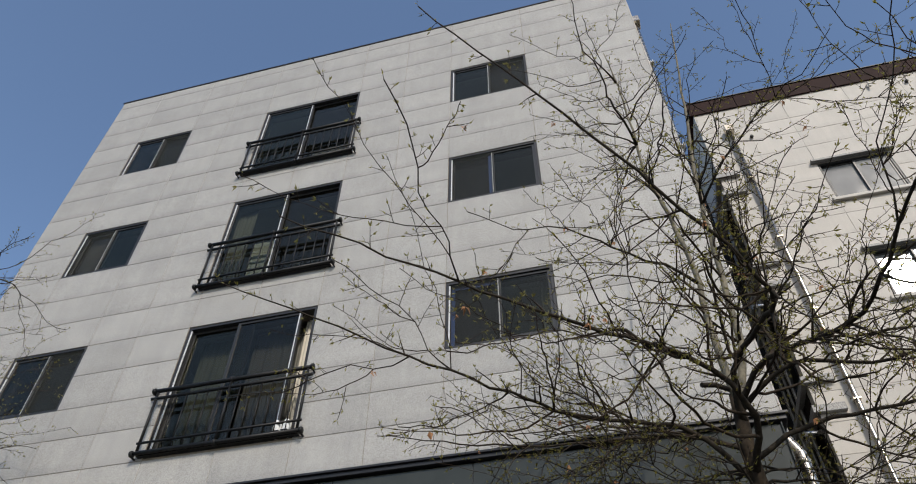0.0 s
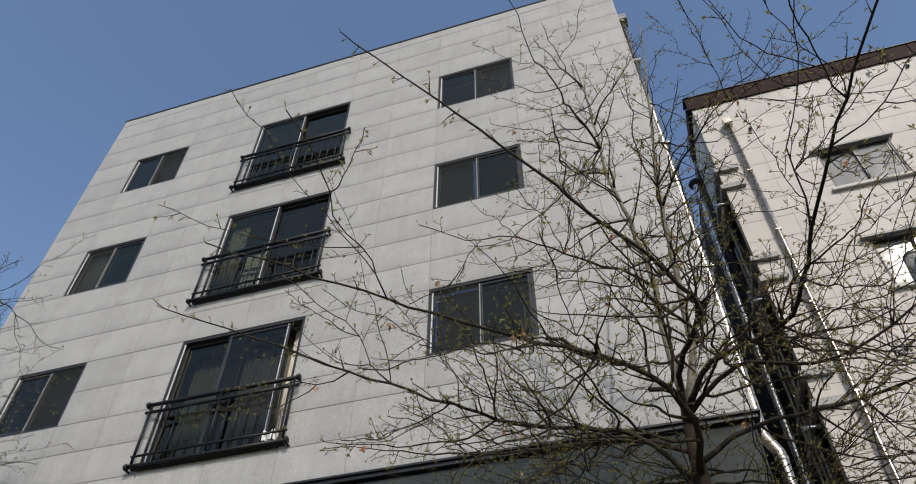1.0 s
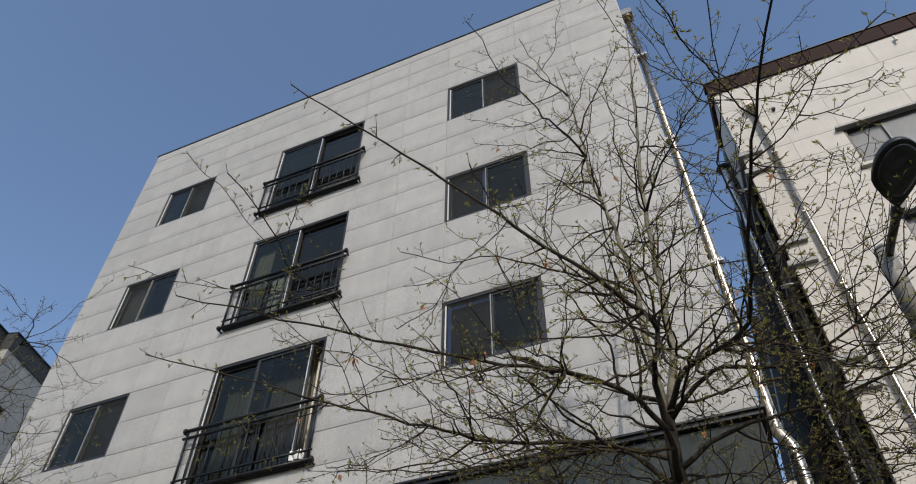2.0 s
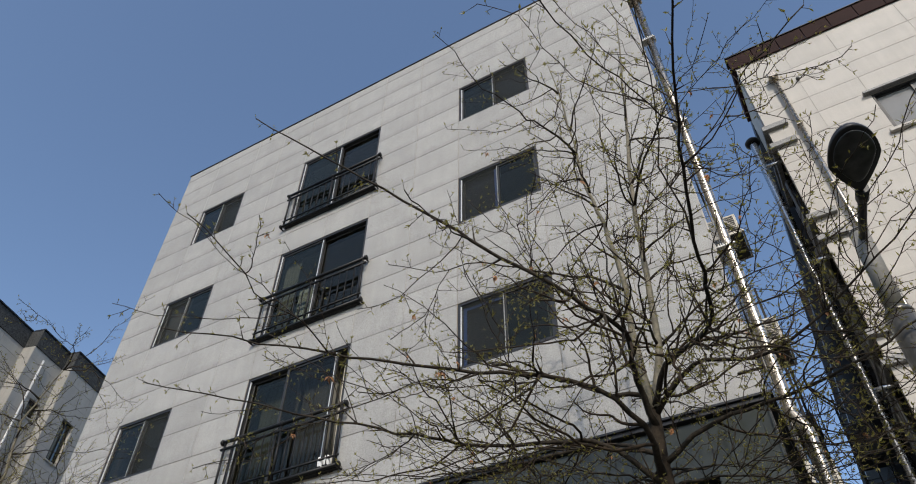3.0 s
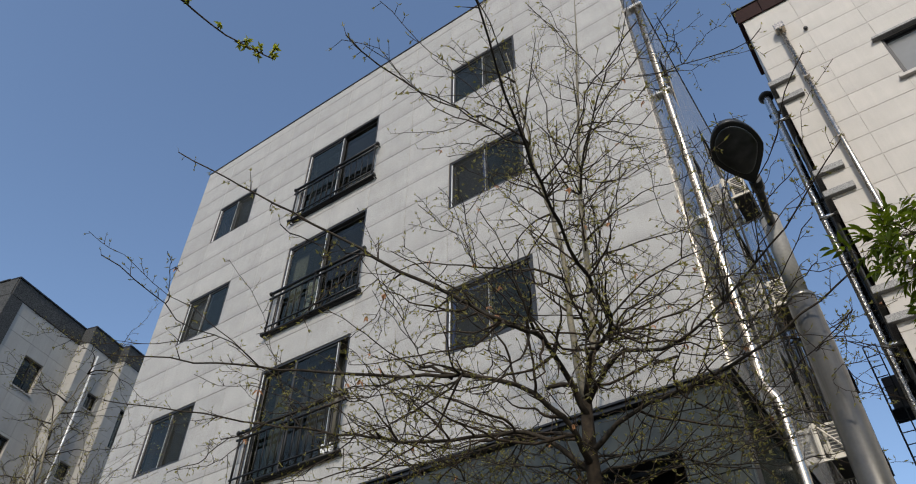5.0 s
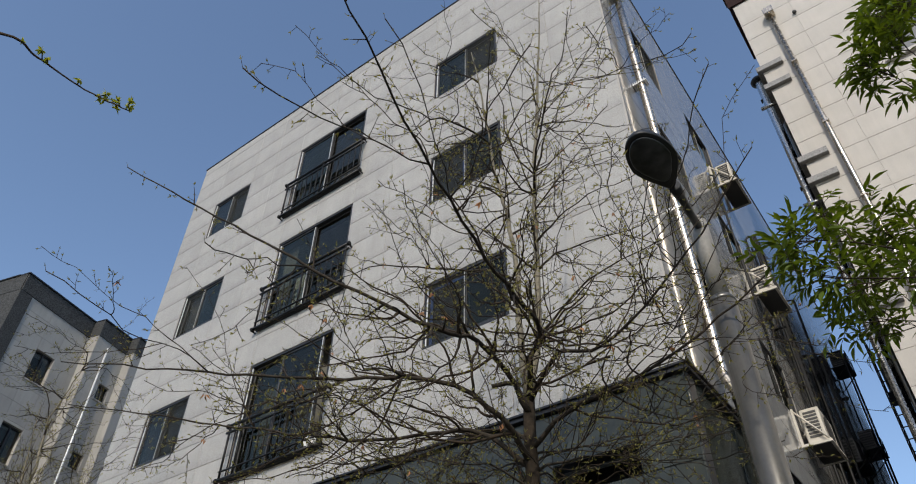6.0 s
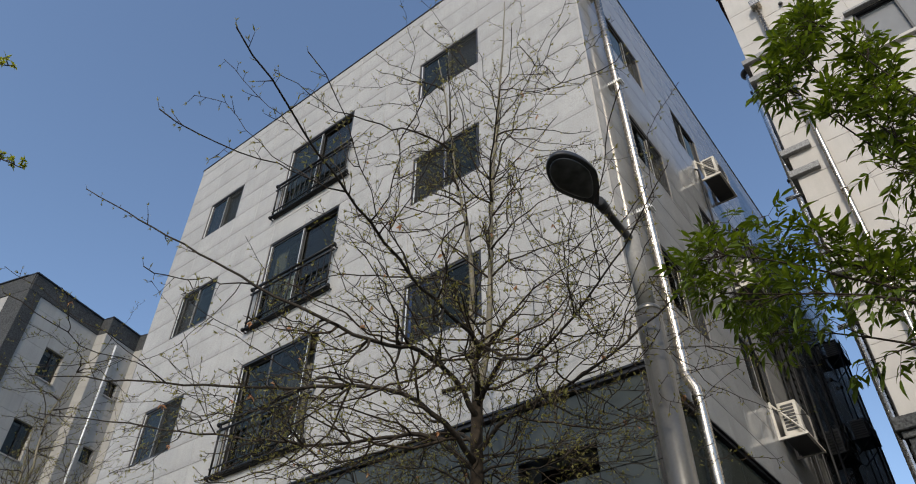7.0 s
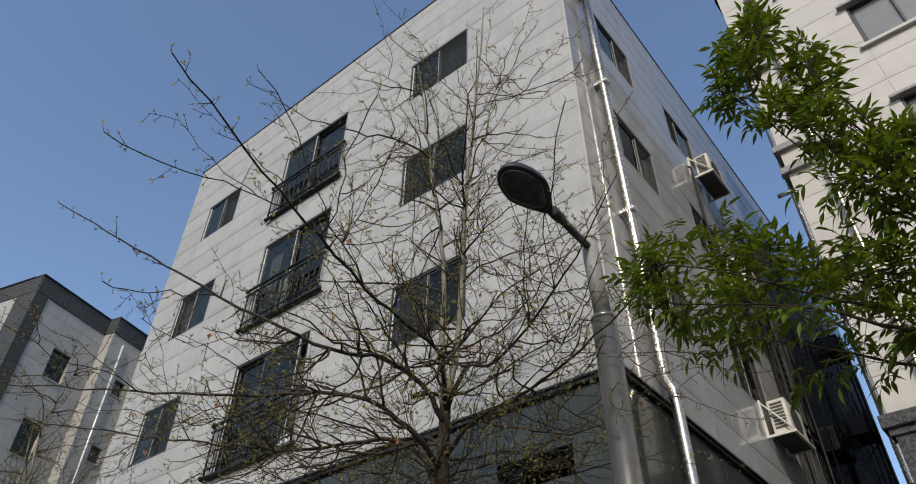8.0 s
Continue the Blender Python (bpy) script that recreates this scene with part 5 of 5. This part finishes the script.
def leafy_twig(points, seed):
    """A thin arching twig with tufts of young leaves toward its end; part of the tree behind the path."""
    rng = random.Random(seed)
    off = Vector((GX, GY, 0))
    path = [Vector(p) - off for p in points]
    fine = []
    ends = [path[0] * 2 - path[1]] + path + [path[-1] * 2 - path[-2]]
    for a, b, c, d in zip(ends, ends[1:], ends[2:], ends[3:]):
        for k in range(6):
            u = k / 6
            q = (b * 2 + (c - a) * u + (a * 2 - b * 5 + c * 4 - d) * u * u + (b * 3 - a - c * 3 + d) * u ** 3) * 0.5
            fine.append(q + Vector((rng.uniform(-1, 1), rng.uniform(-1, 1), rng.uniform(-1, 1))) * 0.0015)
    fine.append(path[-1])
    t, n = Tubes(), len(fine) - 1
    t.tube(fine, [0.010 * (1 - k / n) ** 1.8 + 0.0022 for k in range(n + 1)], 7)
    t.make("twig", M_TWIG, young)
    for s in (0.0, 0.015, 0.035, 0.05, 0.075, 0.09, 0.12, 0.14, 0.20, 0.31, 0.33, 0.42, 0.58):
        run, q = 0, fine[-1]
        for a, b in zip(fine[::-1], fine[::-1][1:]):
            if run + (b - a).length >= s:
                q = a.lerp(b, (s - run) / (b - a).length)
                break
            run += (b - a).length
        tip = q + Vector((rng.uniform(-1, 1), rng.uniform(-1, 1), rng.uniform(-0.3, 1))).normalized() * rng.uniform(0.010, 0.038)
        st, lv = Tubes(), Tubes()
        st.tube([q, q.lerp(tip, 0.5), tip], [0.0024, 0.002, 0.0018], 5)
        st.make("stalk", M_TWIG, young)
        for _ in range(13):
            lv.blade(tip, Vector((rng.uniform(-1, 1), rng.uniform(-1, 1), rng.uniform(-1, 1))), Vector((rng.uniform(-1, 1), rng.uniform(-1, 1), 1)), rng.uniform(0.011, 0.025), rng.uniform(0.008, 0.012))
        lv.make("leaf_tuft", M_YOUNG, young, "fresh yellow-green leaves", smooth=False)


leafy_twig([(GX, GY - 0.02, 3.3), (2.3, -7.9, 3.75), (3.3, -6.95, 3.72), (3.85, -6.50, 3.62), (4.10, -6.29, 3.58)], 3)
leafy_twig([(GX, GY - 0.02, 3.1), (2.2, -7.75, 3.65), (3.15, -6.85, 3.70), (3.570, -6.460, 3.620), (3.600, -6.340, 3.600), (3.650, -6.170, 3.560), (3.740, -6.040, 3.510)], 8)

# ---- leafy tree ----
LX, LY = 7.9, -2.35
leafy = tagged(empty("leafy_tree", (LX, LY, 0)), "young ash tree in fresh green leaf beside the street", "tree", "street trees")


def leafy_tree():
    rng = random.Random(77)
    off = Vector((LX, LY, 0))
    t = Tubes()
    t.tube([Vector((0, 0, 0)), Vector((0, 0, 1.6)), Vector((-0.03, 0, 3.0)), Vector((0.05, -0.05, 4.4)), Vector((0.3, -0.1, 6.6))], [0.1, 0.085, 0.07, 0.05, 0.02], 12)
    t.make("trunk", M_BARK, leafy, "grey-brown bark")
    limbs = [
        (3.0, (5.42, -2.80, 4.36), 0.02, 0.5), (2.9, (5.60, -2.25, 4.02), 0.03, 0.45), (3.0, (5.50, -2.85, 4.00), 0.03, 0.45), (3.1, (5.80, -2.55, 4.30), 0.03, 0.5),
        (3.0, (6.32, -2.95, 5.35), -0.20, 0.45, 0.36), (3.0, (6.48, -3.02, 5.60), -0.20, 0.45, 0.36), (3.0, (6.42, -2.85, 5.80), -0.20, 0.4, 0.36), (3.0, (6.19, -2.90, 5.24), -0.16, 0.4, 0.34), (3.0, (6.55, -2.80, 5.05), -0.18, 0.45, 0.34),
        (3.0, (6.35, -2.05, 4.28), 0.02, 0.5), (3.0, (6.80, -2.60, 4.55), 0.0, 0.3), (2.9, (6.70, -2.72, 4.20), 0.0, 0.22), (2.7, (6.60, -2.70, 3.80), 0.0, 0.24), (2.5, (6.54, -2.66, 3.50), 0.0, 0.24),
        (3.2, (7.4, -1.6, 4.6), 0.0, 0.3), (3.6, (8.6, -2.0, 6.2), 0.0, 0.7), (3.4, (9.1, -2.9, 5.2), 0.0, 0.7), (3.2, (8.6, -1.2, 4.9), 0.0, 0.7), (3.8, (8.4, -2.4, 7.2), -0.02, 0.7),
    ]
    tw, lv = Tubes(), Tubes()

    def leaf(q, a, size):
        """A pinnate leaf: a drooping stalk with pairs of lance-shaped leaflets."""
        side = a.cross(Vector((rng.uniform(-1, 1), rng.uniform(-1, 1), rng.uniform(-1, 1)))).normalized()
        d = (a * 0.5 + side * 0.9 + UP * rng.uniform(-0.2, 0.35)).normalized()
        p, pts = q.copy(), [q.copy()]
        for k in range(4):
            d = (d - UP * 0.07).normalized()
            p = p + d * size / 4
            pts.append(p.copy())
        tw.tube(pts, [0.0018] * 5, 3, caps=False)
        across = d.cross(UP).normalized()
        nor = (UP + Vector((rng.uniform(-1, 1), rng.uniform(-1, 1), 0)) * 0.45).normalized()
        for k in (2, 3):
            for sgn in (-1, 1):
                tilt = (nor + across * sgn * rng.uniform(-0.5, 0.7) + d * rng.uniform(-0.4, 0.4)).normalized()
                lv.lance(pts[k], d * rng.uniform(0.5, 0.9) + across * sgn * 0.75 - UP * rng.uniform(-0.25, 0.35), tilt, size * rng.uniform(0.42, 0.68), size * rng.uniform(0.13, 0.19), rng.uniform(0.05, 0.4), rng.uniform(0.2, 0.7))
        lv.lance(pts[4], d - UP * 0.2, nor, size * rng.uniform(0.5, 0.75), size * rng.uniform(0.14, 0.20), rng.uniform(0.1, 0.45), rng.uniform(0.2, 0.7))

    for z0, tip, sag, spread, *dip in limbs:
        path = limb_curve(Vector((-0.05, -0.02, z0)), Vector(tip) - off, sag, rng, 12, 0.04, dip[0] if dip else 0.03)
        n = len(path) - 1
        lt = Tubes()
        lt.tube(path, [0.019 * (1 - 0.82 * k / n) for k in range(n + 1)], 7)
        lt.make("limb", M_TRUNK, leafy)
        for k in range(int(n * (0.72 if dip else 0.60)), n + 1):
            ax = (path[min(k + 1, n)] - path[k - 1]).normalized()
            for _ in range(rng.choice((1, 1, 2)) if k < n else 4):
                side = ax.cross(Vector((rng.uniform(-1, 1), rng.uniform(-1, 1), rng.uniform(-1, 1)))).normalized()
                ln = rng.uniform(0.15, 0.42) * spread / 0.5
                p, d, pts = path[k].copy(), (ax * 0.8 + side * 0.7 + UP * 0.1).normalized(), [path[k].copy()]
                for j in range(4):
                    d = (d + UP * 0.06 + Vector((rng.uniform(-1, 1), rng.uniform(-1, 1), rng.uniform(-1, 1))) * 0.1).normalized()
                    p = p + d * ln / 4
                    pts.append(p.copy())
                tw.tube(pts, [0.004, 0.0035, 0.003, 0.0025, 0.002], 4, caps=False)
                for j in (1, 2, 3, 4):
                    for _ in range(2 if j < 4 else 3):
                        leaf(pts[j], d, rng.uniform(0.11, 0.18))
    tagged(tw.make("fine_branching", M_TWIG, leafy), kind="stuff")
    tagged(lv.make("foliage", M_LEAF, leafy, "fresh green lance-shaped leaflets", smooth=False), kind="stuff")


leafy_tree()

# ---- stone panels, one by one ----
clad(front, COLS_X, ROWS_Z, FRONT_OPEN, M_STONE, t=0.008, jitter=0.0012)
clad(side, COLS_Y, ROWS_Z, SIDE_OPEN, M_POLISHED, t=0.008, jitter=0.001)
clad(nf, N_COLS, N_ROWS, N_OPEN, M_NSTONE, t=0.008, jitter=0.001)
clad(lower, [X0, -6.3, -4.6, -2.95, -1.3, 0.35, 1.95, 2.96, X1 - 0.03], [0.0, 1.5, 3.0, 4.55, BASE - 0.095], [SLOT], M_SHOPGLASS, t=0.012, joint=0.012, name="glass_panel", jitter=0.0004)
clad(lower_side, [0.0, 1.4, 2.8, 4.2, 5.6, 7.0, 8.4, 9.8, 11.2, 12.6, 14.0, DEPTH], [0.0, 1.5, 3.0, 4.3, BASE - 0.095], [], M_SHOPGLASS, t=0.012, joint=0.012, name="glass_panel", jitter=0.0004)
